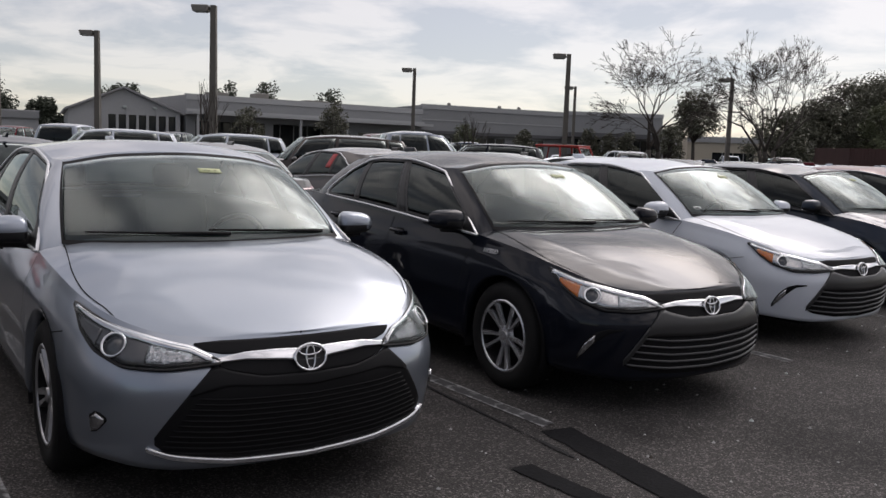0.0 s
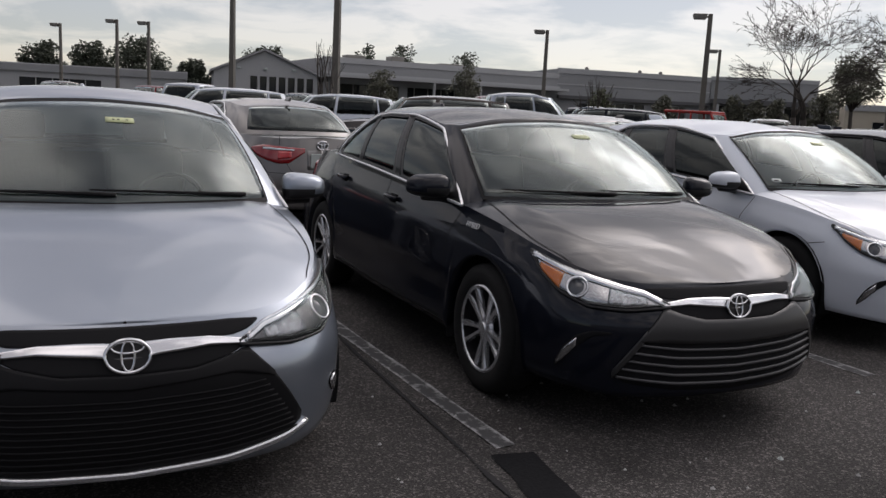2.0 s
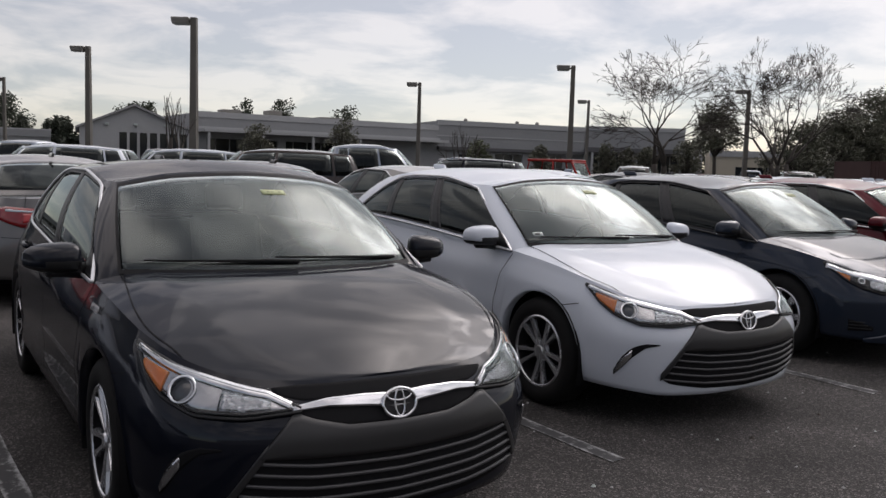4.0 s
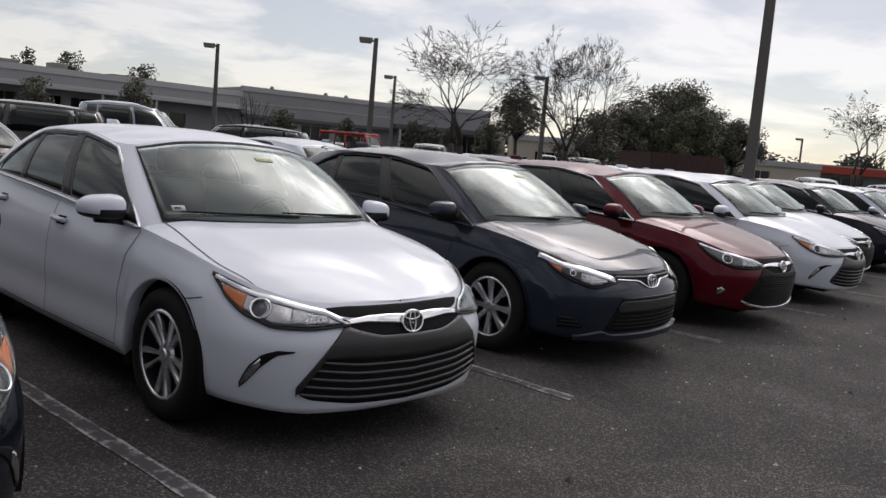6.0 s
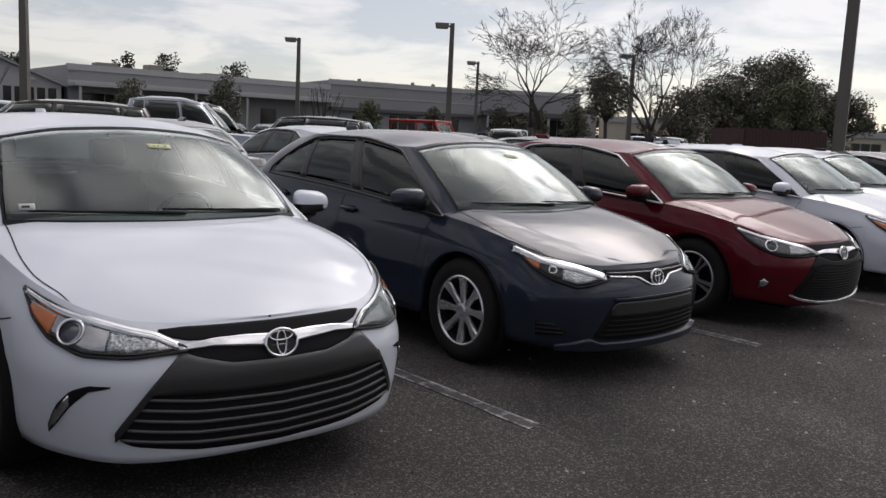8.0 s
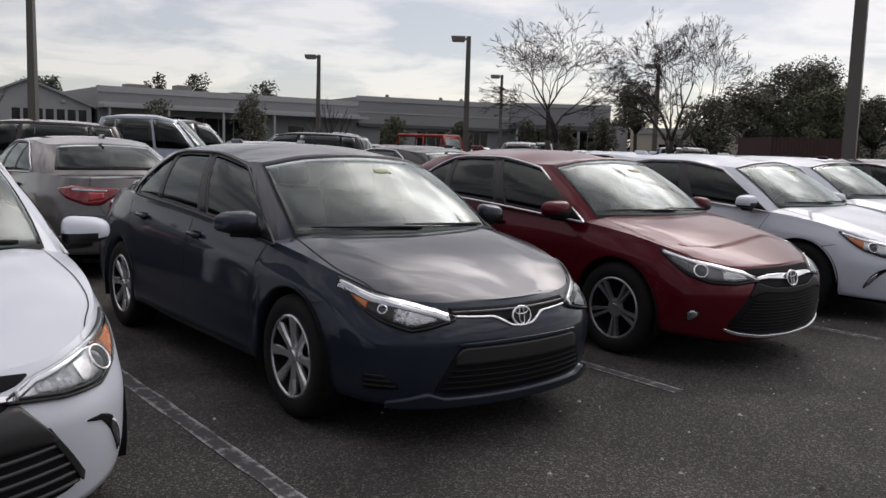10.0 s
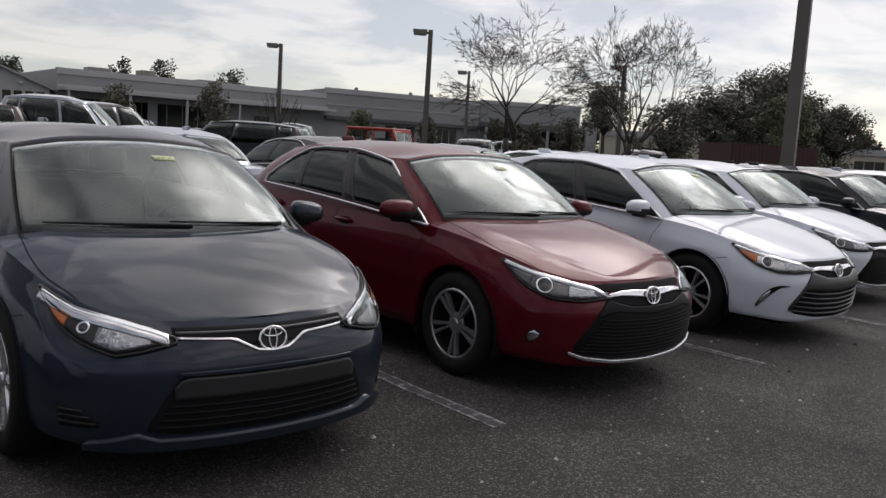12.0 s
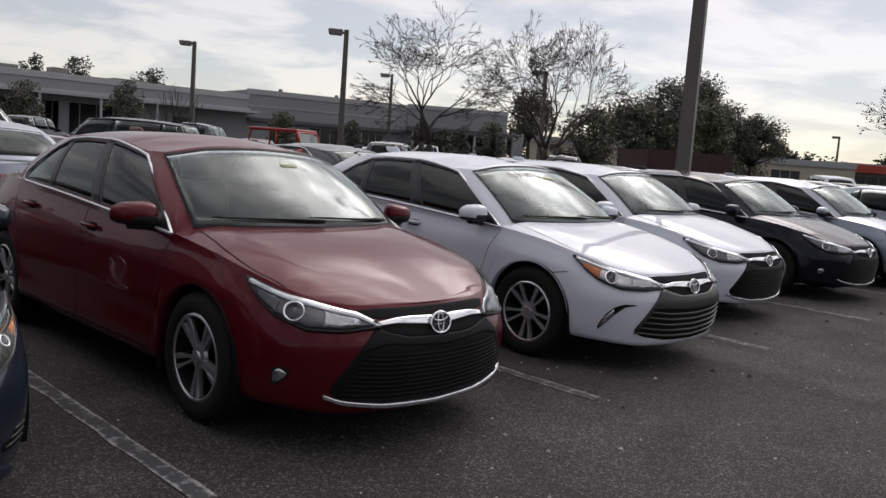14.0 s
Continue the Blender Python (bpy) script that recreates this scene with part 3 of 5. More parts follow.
def wing_mirror(car, side, mat, x=-0.80, y=0.90, z=0.965, simple=False):
    """A rounded shell on a short black arm, with its glass to the rear."""
    bm = bmesh.new()
    bmesh.ops.create_uvsphere(bm, u_segments=16, v_segments=10, radius=1.0)
    for v in bm.verts:
        c = v.co
        sq = lambda t, p: math.copysign(abs(t) ** p, t)
        back = 0.03 if c.x < 0 else 0.10
        v.co = Vector((x + sq(c.x, 0.8) * back, side * (y + 0.075 + 0.115 * sq(c.y, 0.6) - 0.03 * c.x), z + (0.072 if c.z > 0 else 0.055) * sq(c.z, 0.6) * (1 - 0.25 * c.y)))
    if side < 0:
        bmesh.ops.reverse_faces(bm, faces=bm.faces[:])
    for f in bm.faces:
        f.smooth = True
    for f in bm.faces:
        f.material_index = int(f.calc_center_median().z < z - 0.012)
    m = part("wing_mirror", bm, mat, car)
    m.data.materials.append(PLASTIC)
    if simple:
        return m
    part("mirror_glass", mesh_of(*box(x - 0.036, x - 0.028, *sorted((side * (y + 0.0), side * (y + 0.15))), z - 0.045, z + 0.05), smooth=False), CHROME, m)
    arm = tube([(x + 0.0, side * (y - 0.08), z - 0.055), (x + 0.005, side * (y + 0.0), z - 0.05), (x + 0.01, side * (y + 0.10), z - 0.045)], [0.04, 0.032, 0.03], 10)
    part("mirror_arm", mesh_of(*arm), PLASTIC, m, "black mirror arm")
    return m


def headlight(car, shell, side, inner, outer, hood_gap, low, style):
    """reflector, projector, amber corner and clear lens between two edge lines (parameter, z)."""
    s = lambda pts: [(side * q, z) for q, z in pts]
    top, bot = hood_gap, low
    q0, q1 = side * inner, side * outer
    base = part("headlight", mesh_of(*shell.patch(q0, q1, s(bot), s(top), 0.004, 0.02, 0.018)), PLASTIC, car, "smoked headlight with a projector lens" if style == "sport" else "clear headlight with amber corner")
    # bright inner bowl, shrunk inside the housing
    k = lambda pts, d: [(side * q, z + d) for q, z in pts]
    a0, a1 = side * (inner + 0.12), side * (outer - 0.14)
    part("reflector", mesh_of(*shell.patch(a0, a1, k(bot, 0.006), k(top, -0.006), 0.010, 0.008, 0.018)), {"dark": MATTE, "sport": SMOKED}.get(style, LAMP_BOWL), base)
    part("brow", mesh_of(*shell.patch(side * (inner + 0.1), side * (outer - 0.1), k(top, -0.042 if style == "dark" else -0.026), k(top, -0.002), 0.016, 0.008, 0.018, 3)), CHROME, base)
    b0, b1 = side * (outer - 0.95), side * (outer - 0.34)
    part("amber_reflector", mesh_of(*shell.patch(b0, b1, k(bot, 0.006), [(q, z - 0.030) for q, z in s(top)], 0.015, 0.008, 0.012)), SMOKED if style == "sport" else AMBER, base, "smoked side reflector" if style == "sport" else "amber side reflector")
    qp = side * (outer - 1.30)
    zl, zh = np.interp(abs(qp), *zip(*sorted(bot))), np.interp(abs(qp), *zip(*sorted(top)))
    c = shell.point(qp, float(zl + zh) / 2 - 0.008)
    zm = float(zl + zh) / 2 - 0.008
    t1 = shell.point(qp + .06, zm) - shell.point(qp - .06, zm)
    t2 = shell.point(qp, zm + .02) - shell.point(qp, zm - .02)
    n = Vector(np.cross(t1, t2)).normalized()
    if n.x < 0:
        n = -n
    n = (n + Vector((.15, 0, .05))).normalized()
    sx = Vector((0, 0, 1)).cross(n).normalized()
    up = n.cross(sx)
    r = min(0.050, (zh - zl) * 0.45) if style != 'dark' else 0.022
    at = lambda a, rr, d: Vector(c) + float(rr) * (math.cos(a) * sx + math.sin(a) * up) + n * d
    ts = np.linspace(0, 2 * math.pi, 26, endpoint=False)
    part("projector_ring", mesh_of(*tube([at(a, r, 0.013) for a in ts], 0.007, 8, True)), CHROME, base)
    rows = [(0.0, 0.020), (r * 0.4, 0.018), (r * 0.66, 0.012), (r * .9, 0.006)]
    vs = [at(a, rr, d) for rr, d in rows for a in ts]
    fs = [(i * 26 + j, i * 26 + (j + 1) % 26, (i + 1) * 26 + (j + 1) % 26, (i + 1) * 26 + j) for i in range(3) for j in range(26)]
    part("projector", mesh_of(vs, fs), BULB, base, "dark round projector lens")
    m0, m1 = side * (inner + 0.35), side * (inner + (1.05 if style != "dark" else 1.2))
    part("inner_module", mesh_of(*shell.patch(m0, m1, k(bot, 0.012), k(top, -0.026), 0.015, 0.008, 0.018)), FACETED, base, "faceted bright inner lamp")
    part("lens", mesh_of(*shell.patch(q0, q1, s(bot), s(top), 0.022, 0.0, 0.018)), LENS, base)
    qs = np.linspace(inner, outer, 34)
    lo, hi = np.interp(qs, *zip(*bot)), np.interp(qs, *zip(*top))
    edge = np.concatenate([shell.point(side * qs, hi), shell.point(side * qs[::-1], lo[::-1])])
    out = edge - np.array((-.6, 0, .5))
    out[:, 2] *= .3
    edge = edge + .013 * out / np.linalg.norm(out, axis=1, keepdims=True)
    part("lamp_seal", mesh_of(*tube(edge, .0065, 6, True)), PLASTIC, base)
    return base


def build_sedan(name, mat, style="plain", label="", wheel_mat=None):
    """style: plain (slatted lower grille), sport (mesh grille, dark lamps) or compact."""
    car = tagged(new(name), label, "car")
    compact = style == "compact"
    shell = Shell(SEDAN_FLANK, (0, -2.775), crease=0.014)
    cabin = Cabin([(r[0] + (.10 if i < 4 else .05 if i < 5 else 0), r[1], r[2] - (.02 if i < 4 else 0), r[3] + (.05 if i < 4 else .03 if i < 5 else 0), *r[4:]) for i, r in enumerate(SEDAN_CABIN)] if compact else SEDAN_CABIN)
    wl, wh = [(0, -.03), (2, .0)], [(0, .965), (2, .955)]
    sl = [(2.9, .03), (4.0, .05), (5.0, .06), (6.05, .07)]
    sh = [(2.9, .88), (3.2, .925), (4.0, .935), (4.7, .925), (5.1, .86), (5.5, .66), (5.85, .36), (6.05, .15)]
    bl, bh = [(7.2, .10), (9, .10)], [(7.2, .93), (9, .95)]
    side_panes = [("front_door_glass", 3.0, 3.96), ("rear_door_glass", 4.07, 5.0), ("quarter_glass", 5.06, 5.98)]
    holes = [(-1.95, 1.95, [(0, .02), (2, .02)], [(0, .93), (2, .93)]), (7.3, 9, bl, bh), (-9, -7.3, bl, bh)]
    for s in (1, -1):
        for _, a0, a1 in side_panes:
            holes.append((*sorted((s * (a0 + .03), s * (a1 - .03))), [(q, z + .02) for q, z in sl], [(q, z - .02) for q, z in sh]))
    shell_parts(car, shell, cabin, mat, holes, [(.82, .69), (.6, .775), (.3, .87), (0, .948), (-.35, .985)], [(-2.7, 1.035), (-3.2, 1.055), (-3.8, 1.04)])
    interior(car)
    w = part("windshield", mesh_of(*cabin.patch(-1.985, 1.985, wl, wh)), WINDSHIELD, car)
    part("windshield_border", mesh_of(*cabin.border(-1.985, 1.985, wl, wh, 0.03, 0.009)), MESHED, car)
    part("inspection_sticker", mesh_of(*cabin.patch(0.08, 0.42, [(0, .715), (2, .715)], [(0, .765), (2, .765)], 0.007, 0.002, 6, 3)), YELLOW, w, "yellow inspection sticker with printed marks")
    part("sticker_print", mesh_of(*join(*[cabin.patch(a, a + .03, [(0, .736), (2, .736)], [(0, .744), (2, .744)], 0.0085, 0.001, 2, 2) for a in (.16, .22, .32)])), INK, w)
    part("rear_window", mesh_of(*cabin.patch(7.22, 9, bl, bh, n=14, wrap=True)), TINTED, car)
    for s in (1, -1):
        for nm, a0, a1 in side_panes:
            part(nm, mesh_of(*cabin.patch(s * a0, s * a1, sl, sh)), TINTED, car)
            part("window_seal", mesh_of(*cabin.border(s * a0, s * a1, sl, sh, 0.02)), PLASTIC, car)
        part("window_trim", mesh_of(*tube(cabin.line(s * 2.93, s * 6.05, [(q, z - .045) for q, z in sl], [(q, z + .03) for q, z in sh], .013), 0.009, 6, True)), PLASTIC if compact else TRIM, car, "" if compact else "thin chrome window surround")
        for k in (4.015, 5.03):
            l, h = np.interp(k, *zip(*sl)), np.interp(k, *zip(*sh))
            part("door_pillar", mesh_of(*cabin.patch(s * (k - .07), s * (k + .07), [(k, l), (9, l)], [(k, h), (9, h)], 0.006, 0.004, 5)), PLASTIC, car)
        # shut lines
        X = lambda x, z: (s * float(shell.of_x(x)), z)
        for pts in ([X(-.33, .91), X(-.40, .78), X(-.45, .6), X(-.47, .29)], [X(-1.38, .97), X(-1.42, .7), X(-1.42, .29)], [X(-2.62, 1.0), X(-2.56, .86), X(-2.36, .6), X(-2.30, .30)], [X(-.47, .29), X(-1.5, .288), X(-2.3, .30)],
                    [X(.34, .68), X(.22, .655)], [X(-3.28, .7), X(-3.12, .66)]):
            part("shut_line", mesh_of(*shell.ribbon(pts)), VOID, car)
        for x, hz in ((-1.27, .86), (-2.26, .90)):
            hq = float(shell.of_x(x))
            c = shell.point(s * hq, hz)
            # a flat dark sheet on the uncut door stands for the shaded handle recess
            cup = shell.patch(s * float(shell.of_x(x + .06)), s * float(shell.of_x(x - .05)), [(s * 0, hz - .028), (s * 12, hz - .028)], [(s * 0, hz + .022), (s * 12, hz + .022)], 0.0025, 0.003)
            part("handle_cup_shade", mesh_of(*cup), VOID, car)
            o = 0.03 * s
            part("door_handle", mesh_of(*tube([(x + .085, c[1] + o * .2, hz), (x + .06, c[1] + o, hz + .002), (x - .06, c[1] + o, hz + .008), (x - .085, c[1] + o * .2, hz + .008)], [0.014, 0.016, 0.016, 0.014], 8)), mat, car)
        part("mirror_sail", mesh_of(*cabin.patch(s * 2.96, s * 3.28, [(2.9, .01), (3.3, .03)], [(2.9, .34), (3.3, .06)], 0.008, 0.006, 6, 4)), PLASTIC, car)
        wing_mirror(car, s, mat, -.54 + (.06 if compact else 0), z=1.0)
        for i, x in enumerate((0, -2.775)):
            build_wheel(car, x, s, spokes=8 if compact else 10, spoke_w=0.05 if compact else (0.024 if style == "sport" else 0.026), y_out=0.878, mat=wheel_mat or (DARK_ALLOY if style == 'sport' else None), dark=MATTE if style == "sport" else None)
            arch = [(x + .392 * math.cos(t), .33 + .392 * math.sin(t)) for t in np.linspace(-.35, math.pi + .35, 24)]
            G = np.array([[(px, s * y, pz) for y in (.55, .885)] for px, pz in arch])
            part("wheel_liner", mesh_of(*grid(G)), VOID, car)
        # tail lamp
        lamp_lo = [(s * 10.5, .90), (s * 11.0, .825), (s * 11.7, .752), (s * 12.05, .758), (s * 12.5, .88)]
        lamp_hi = [(s * 10.5, .912), (s * 11.2, .945), (s * 12.5, .92)]
        tl = part("tail_light", mesh_of(*shell.patch(s * 10.5, s * 12.5, lamp_lo, lamp_hi, 0.012, 0.02)), RED_LENS, car, "wedge-shaped red tail light")
        part("reverse_lamp", mesh_of(*shell.patch(s * 11.2, s * 12.2, [(s * 11.2, .895), (s * 12.2, .89)], [(s * 11.2, .918), (s * 12.2, .903)], 0.016, 0.006)), REFLECTOR, tl)
        part("brake_lamp", mesh_of(*shell.patch(s * 11.72, s * 12.12, [(s * 11.7, .79), (s * 12.12, .82)], [(s * 11.7, .88), (s * 12.12, .88)], 0.016, 0.006)), BRIGHT_LENS, tl)
        part("seam", mesh_of(*shell.ribbon([(s * 11.75, 1.05), (s * 11.75, .9), (s * 12.1, .68), (s * 12.3, .645), (s * 13, .64)])), VOID, car)
    part("underbody", mesh_of(*box(-3.7, .72, -.56, .56, .17, .21), smooth=False), VOID, car)
    # face
    band = lambda q0, q1, lo, hi, off, rim, m, nm, lb="": part(nm, mesh_of(*shell.patch(q0, q1, lo, hi, off, rim, 0.028, 3 if nm == 'slat' else 16 if nm == 'lower_grille' else 7)), m, car, lb)
    sym = lambda pts: [(-q, z) for q, z in pts] + list(pts)
    if not compact:
        band(-1.46, 1.46, sym([(0, .632), (1.1, .640), (1.3, .652), (1.46, .672)]), sym([(0, .682), (1.1, .684), (1.46, .678)]), 0.002, 0.004, VOID, "grille_slot")
        band(-1.18, 1.18, sym([(0, .552), (.6, .556), (1.0, .585), (1.18, .606)]), sym([(0, .612), (1.18, .618)]), 0.003, 0.004, VOID, "upper_grille")
        band(-1.24, 1.24, sym([(0, .590), (.3, .604), (.8, .616), (1.24, .608)]), sym([(0, .634), (.4, .640), (.8, .638), (1.24, .620)]), 0.014, 0.018, CHROME, "grille_bar", "chrome bar across the grille")
        q_low = [(0, .226), (1.0, .240), (1.75, .272), (1.93, .292), (2.0, .315)]
        q_top = [(0, .553), (.6, .557), (1.0, .584), (1.2, .606), (1.45, .53), (2.0, .33)]
        band(-1.98, 1.98, sym(q_low), sym(q_top), 0.003, 0.006, VOID if style == "plain" else MESHED, "lower_grille", "black slatted grille" if style == "plain" else "black mesh grille")
        if style == "plain":
            band(-1.6, 1.6, sym([(0, .452), (1.0, .462), (1.6, .468)]), sym([(0, .553), (.6, .557), (1.0, .584), (1.2, .606), (1.6, .475)]), 0.014, 0.014, MATTE, "bumper_bar", "dark satin bumper bar")
            for k in range(5):
                z0, e = .256 + .040 * k, 1.93 - .085 * k
                band(-e, e, sym([(0, z0), (1, z0 + .012), (2, z0 + .045)]), sym([(0, z0 + .010), (1, z0 + .022), (2, z0 + .053)]), 0.012, 0.012, SLAT, "slat")
            for s in (1, -1):
                band(s * 1.5, s * 2.0, [(s * 1.5, .48), (s * 1.9, .325), (s * 2.0, .295)], [(s * 1.5, .515), (s * 1.9, .365), (s * 2.0, .33)], 0.013, 0.012, MATTE, "grille_frame")
        else:
            for k in range(11):
                z0, e = .246 + .022 * k, 1.93 - .055 * k
                band(-e, e, sym([(0, z0), (1, z0 + .01), (2, z0 + .035)]), sym([(0, z0 + .007), (1, z0 + .017), (2, z0 + .041)]), 0.007, 0.006, MESHED, "slat")
            band(-1.5, 1.5, sym([(0, .505), (1.0, .53), (1.5, .50)]), sym([(0, .550), (.6, .554), (1.0, .582), (1.18, .604), (1.5, .515)]), 0.008, 0.008, MESHED, "bumper_bar")
            band(-2.1, 2.1, sym([(0, .208), (1, .220), (1.75, .252), (2.1, .285)]), sym([(0, .224), (1, .238), (1.75, .270), (2.1, .300)]), 0.016, 0.02, ALLOY, "lip", "silver lower lip")
        c = shell.point(0.0, .610)
        oval_badge(car, (c[0] + .012, 0, .608), (1, 0, .22))
        top = [(1.12, .622), (1.5, .668), (2, .690), (3, .735), (3.6, .768), (4.06, .795)]
        bot = [(1.12, .612), (1.8, .596), (2.5, .600), (3.1, .645), (3.6, .705), (4.06, .788)]
    else:
        band(-1.3, 1.3, sym([(0, .60), (.3, .60), (.55, .625), (1.3, .64)]), sym([(0, .668), (1.3, .676)]), 0.002, 0.004, VOID, "grille_slot")
        band(-1.25, 1.25, sym([(0, .568), (.22, .576), (.5, .621), (1.25, .634)]), sym([(0, .575), (.2, .582), (.48, .627), (1.25, .64)]), 0.010, 0.012, CHROME, "grille_bar", "thin chrome bar under the grille")
        band(-1.25, 1.25, sym([(0, .644), (1.25, .653)]), sym([(0, .651), (1.25, .659)]), 0.008, 0.01, SLAT, "slat")
        # dark trapezoid with the number-plate panel and the mouth below
        band(-1.62, 1.62, sym([(0, .262), (1.2, .270), (1.62, .285)]), sym([(0, .502), (1.18, .506), (1.3, .47), (1.62, .30)]), 0.003, 0.006, VOID, "lower_grille", "black lower grille")
        band(-1.28, 1.28, sym([(0, .408), (1.28, .414)]), sym([(0, .496), (1.16, .500), (1.28, .46)]), 0.012, 0.014, MATTE, "bumper_bar", "dark grey number-plate panel")
        band(-1.24, 1.24, sym([(0, .503), (1.24, .507)]), sym([(0, .520), (1.24, .518)]), 0.020, 0.02, mat, "bumper_ridge")
        for k in range(4):
            z0, e = .284 + .029 * k, 1.52 - .06 * k
            band(-e, e, sym([(0, z0), (1.6, z0 + .012)]), sym([(0, z0 + .008), (1.6, z0 + .020)]), 0.009, 0.008, MESHED, "slat")
        band(-2.55, 2.55, sym([(0, .205), (1.6, .210), (2.55, .215)]), sym([(0, .250), (1.45, .256), (1.75, .285), (2.1, .262), (2.55, .240)]), 0.03, 0.04, mat, "lip", "body-coloured lower lip")
        c = shell.point(0.0, .62)
        oval_badge(car, (c[0] + .012, 0, .618), (1, 0, .22), 0.068)
        top = [(1.25, .642), (1.6, .672), (2, .695), (3, .737), (3.6, .775), (4.0, .80)]
        bot = [(1.25, .628), (1.7, .60), (2.1, .585), (2.7, .625), (3.3, .69), (4.0, .788)]
    for s in (1, -1):
        headlight(car, shell, s, bot[0][0], bot[-1][0], top, bot, "dark" if style == "compact" else style)
        fog_lo = [(s * 2.05, .494), (s * 2.35, .476), (s * 2.6, .420), (s * 2.85, .345), (s * 3.02, .306)] if style == 'plain' else [(s * 2.72, .385), (s * 2.9, .34), (s * 3.06, .33)] if style == 'sport' else [(s * 2.3, .30), (s * 3.0, .29)]
        fog_hi = [(s * 2.05, .499), (s * 2.35, .499), (s * 2.6, .476), (s * 2.85, .414), (s * 3.02, .335)] if style == 'plain' else [(s * 2.72, .40), (s * 2.9, .425), (s * 3.06, .40)] if style == 'sport' else [(s * 2.3, .33), (s * 3.0, .385)]
        fog = part("fog_light_slot", mesh_of(*shell.patch(fog_lo[0][0], fog_lo[-1][0], fog_lo, fog_hi, 0.003, 0.004)), VOID, car)
        if not compact:
            part("fog_light", mesh_of(*shell.patch(s * (2.62 if style == 'plain' else 2.76), s * (2.98 if style == 'plain' else 3.03), [(q, z + .006) for q, z in fog_lo], [(q, z - .012) for q, z in fog_hi], 0.010, 0.008)), LAMP_BOWL if style == "sport" else REFLECTOR, fog, "faceted clear fog light")
        else:
            for z0 in (.31, .335, .36):
                part("fog_slat", mesh_of(*shell.patch(s * (2.35 + (z0 - .31) * 4), s * 2.98, [(s * 2, z0), (s * 4, z0)], [(s * 2, z0 + .007), (s * 4, z0 + .007)], 0.008, 0.006)), PLASTIC, fog)
    # wipers
    for a0, a1 in ((1.55, -.15), (.10, -1.60)):
        qa = np.linspace(a0, a1, 9)
        blade = cabin.point(qa, np.linspace(.045, .085, 9)) + np.array((.010, 0, .016))
        part("wiper", mesh_of(*tube(blade, [.010, .010, .009, .008, .007, .006, .006, .005, .004], 6)), MESHED, car)
    cw = cabin.patch(-1.9, 1.9, [(0, -.07), (2, -.06)], [(0, -.01), (2, .0)], 0.006, 0.008)
    part("cowl", mesh_of(*cw), PLASTIC, car)
    fin = bevelled(-.09, .09, -.02, .02, 0, .05, .015, 2)
    for v in fin.verts:
        v.co.y *= 1 - 8 * max(v.co.z, 0)
        v.co.x -= v.co.z * .8
    fin.transform(pose(-2.5, 0, 1.418))
    part("roof_aerial", fin, mat, car)
    # tail
    oval_badge(car, (float(shell.point(13.0, .955)[0]) - .012, 0, .955), (-1, 0, .25), 0.07)
    plate = part("number_plate", bevelled(-.006, .006, -.155, .155, -.078, .078, .005, 1), PAPER, car)
    plate.location = (float(shell.point(13.0, .78)[0]) - .012, 0, .79)
    part("plate_recess", mesh_of(*shell.patch(12.55, 13, [(12, .69), (13, .69)], [(12, .90), (13, .90)], 0.003, 0.003)), mat, car)
    part("bumper_seam", mesh_of(*shell.ribbon([(11.2, .66), (12.2, .645), (13, .64)])), VOID, car)
    part("exhaust", mesh_of(*lathe([(.03, 0), (.035, 0), (.035, .12)], 16, (-3.72, -.45, .26))), ALLOY, car)
    return car


def put(ob, x, y, heading, z=0.0, size=(1, 1, 1)):
    """Stands a car with its front axle at x, y."""
    ob.matrix_basis = pose(x, y, z, 0, 0, heading) @ Matrix.Diagonal((*size, 1))
    return ob


def recolour(ob, old, new_mat):
    """Gives a copied car its own paint."""
    for o in ob.children_recursive:
        for slot in o.material_slots:
            if slot.material == old:
                slot.link = "OBJECT"
                slot.material = new_mat


def stand(badge, heading):
    """The front axle's place for a badge at that place."""
    h = radians(heading)
    return badge[0] - .875 * math.cos(h), badge[1] - .875 * math.sin(h), heading


SUV_FLANK = [(.86, 0, .30, .95, .07), (.84, .40, .30, .955, .08), (.76, .72, .30, .97, .09), (.50, .90, .28, 1.0, .08), (0, .95, .28, 1.05, .06), (-.6, .96, .28, 1.08, .06),
             (-2.0, .96, .28, 1.10, .06), (-2.9, .95, .28, 1.12, .07), (-3.5, .93, .32, 1.13, .07), (-3.78, .80, .34, 1.13, .08), (-3.86, .40, .34, 1.13, .08), (-3.88, 0, .34, 1.13, .08)]
SUV_CABIN = [(-.35, 0, 1.03, -1.0, 0, 1.66), (-.42, .45, 1.03, -1.02, .35, 1.655), (-.62, .78, 1.02, -1.1, .62, 1.63), (-.85, .87, 1.04, -1.25, .68, 1.65), (-1.7, .89, 1.06, -1.8, .70, 1.69),
             (-2.7, .88, 1.08, -2.7, .69, 1.68), (-3.5, .85, 1.09, -3.35, .66, 1.64), (-3.72, .70, 1.10, -3.5, .55, 1.63), (-3.78, .35, 1.10, -3.55, .28, 1.635), (-3.79, 0, 1.10, -3.56, 0, 1.64)]
TRUCK_FLANK = [(.95, 0, .42, 1.05, .06), (.94, .45, .42, 1.055, .07), (.86, .80, .42, 1.07, .08), (.60, .97, .42, 1.10, .07), (0, 1.0, .40, 1.14, .06), (-.7, 1.0, .40, 1.18, .06),
               (-2.4, 1.0, .40, 1.22, .06), (-3.6, 1.0, .40, 1.24, .06), (-4.5, .99, .45, 1.25, .05), (-4.80, .93, .48, 1.25, .04), (-4.85, .50, .48, 1.25, .04), (-4.86, 0, .48, 1.25, .04)]
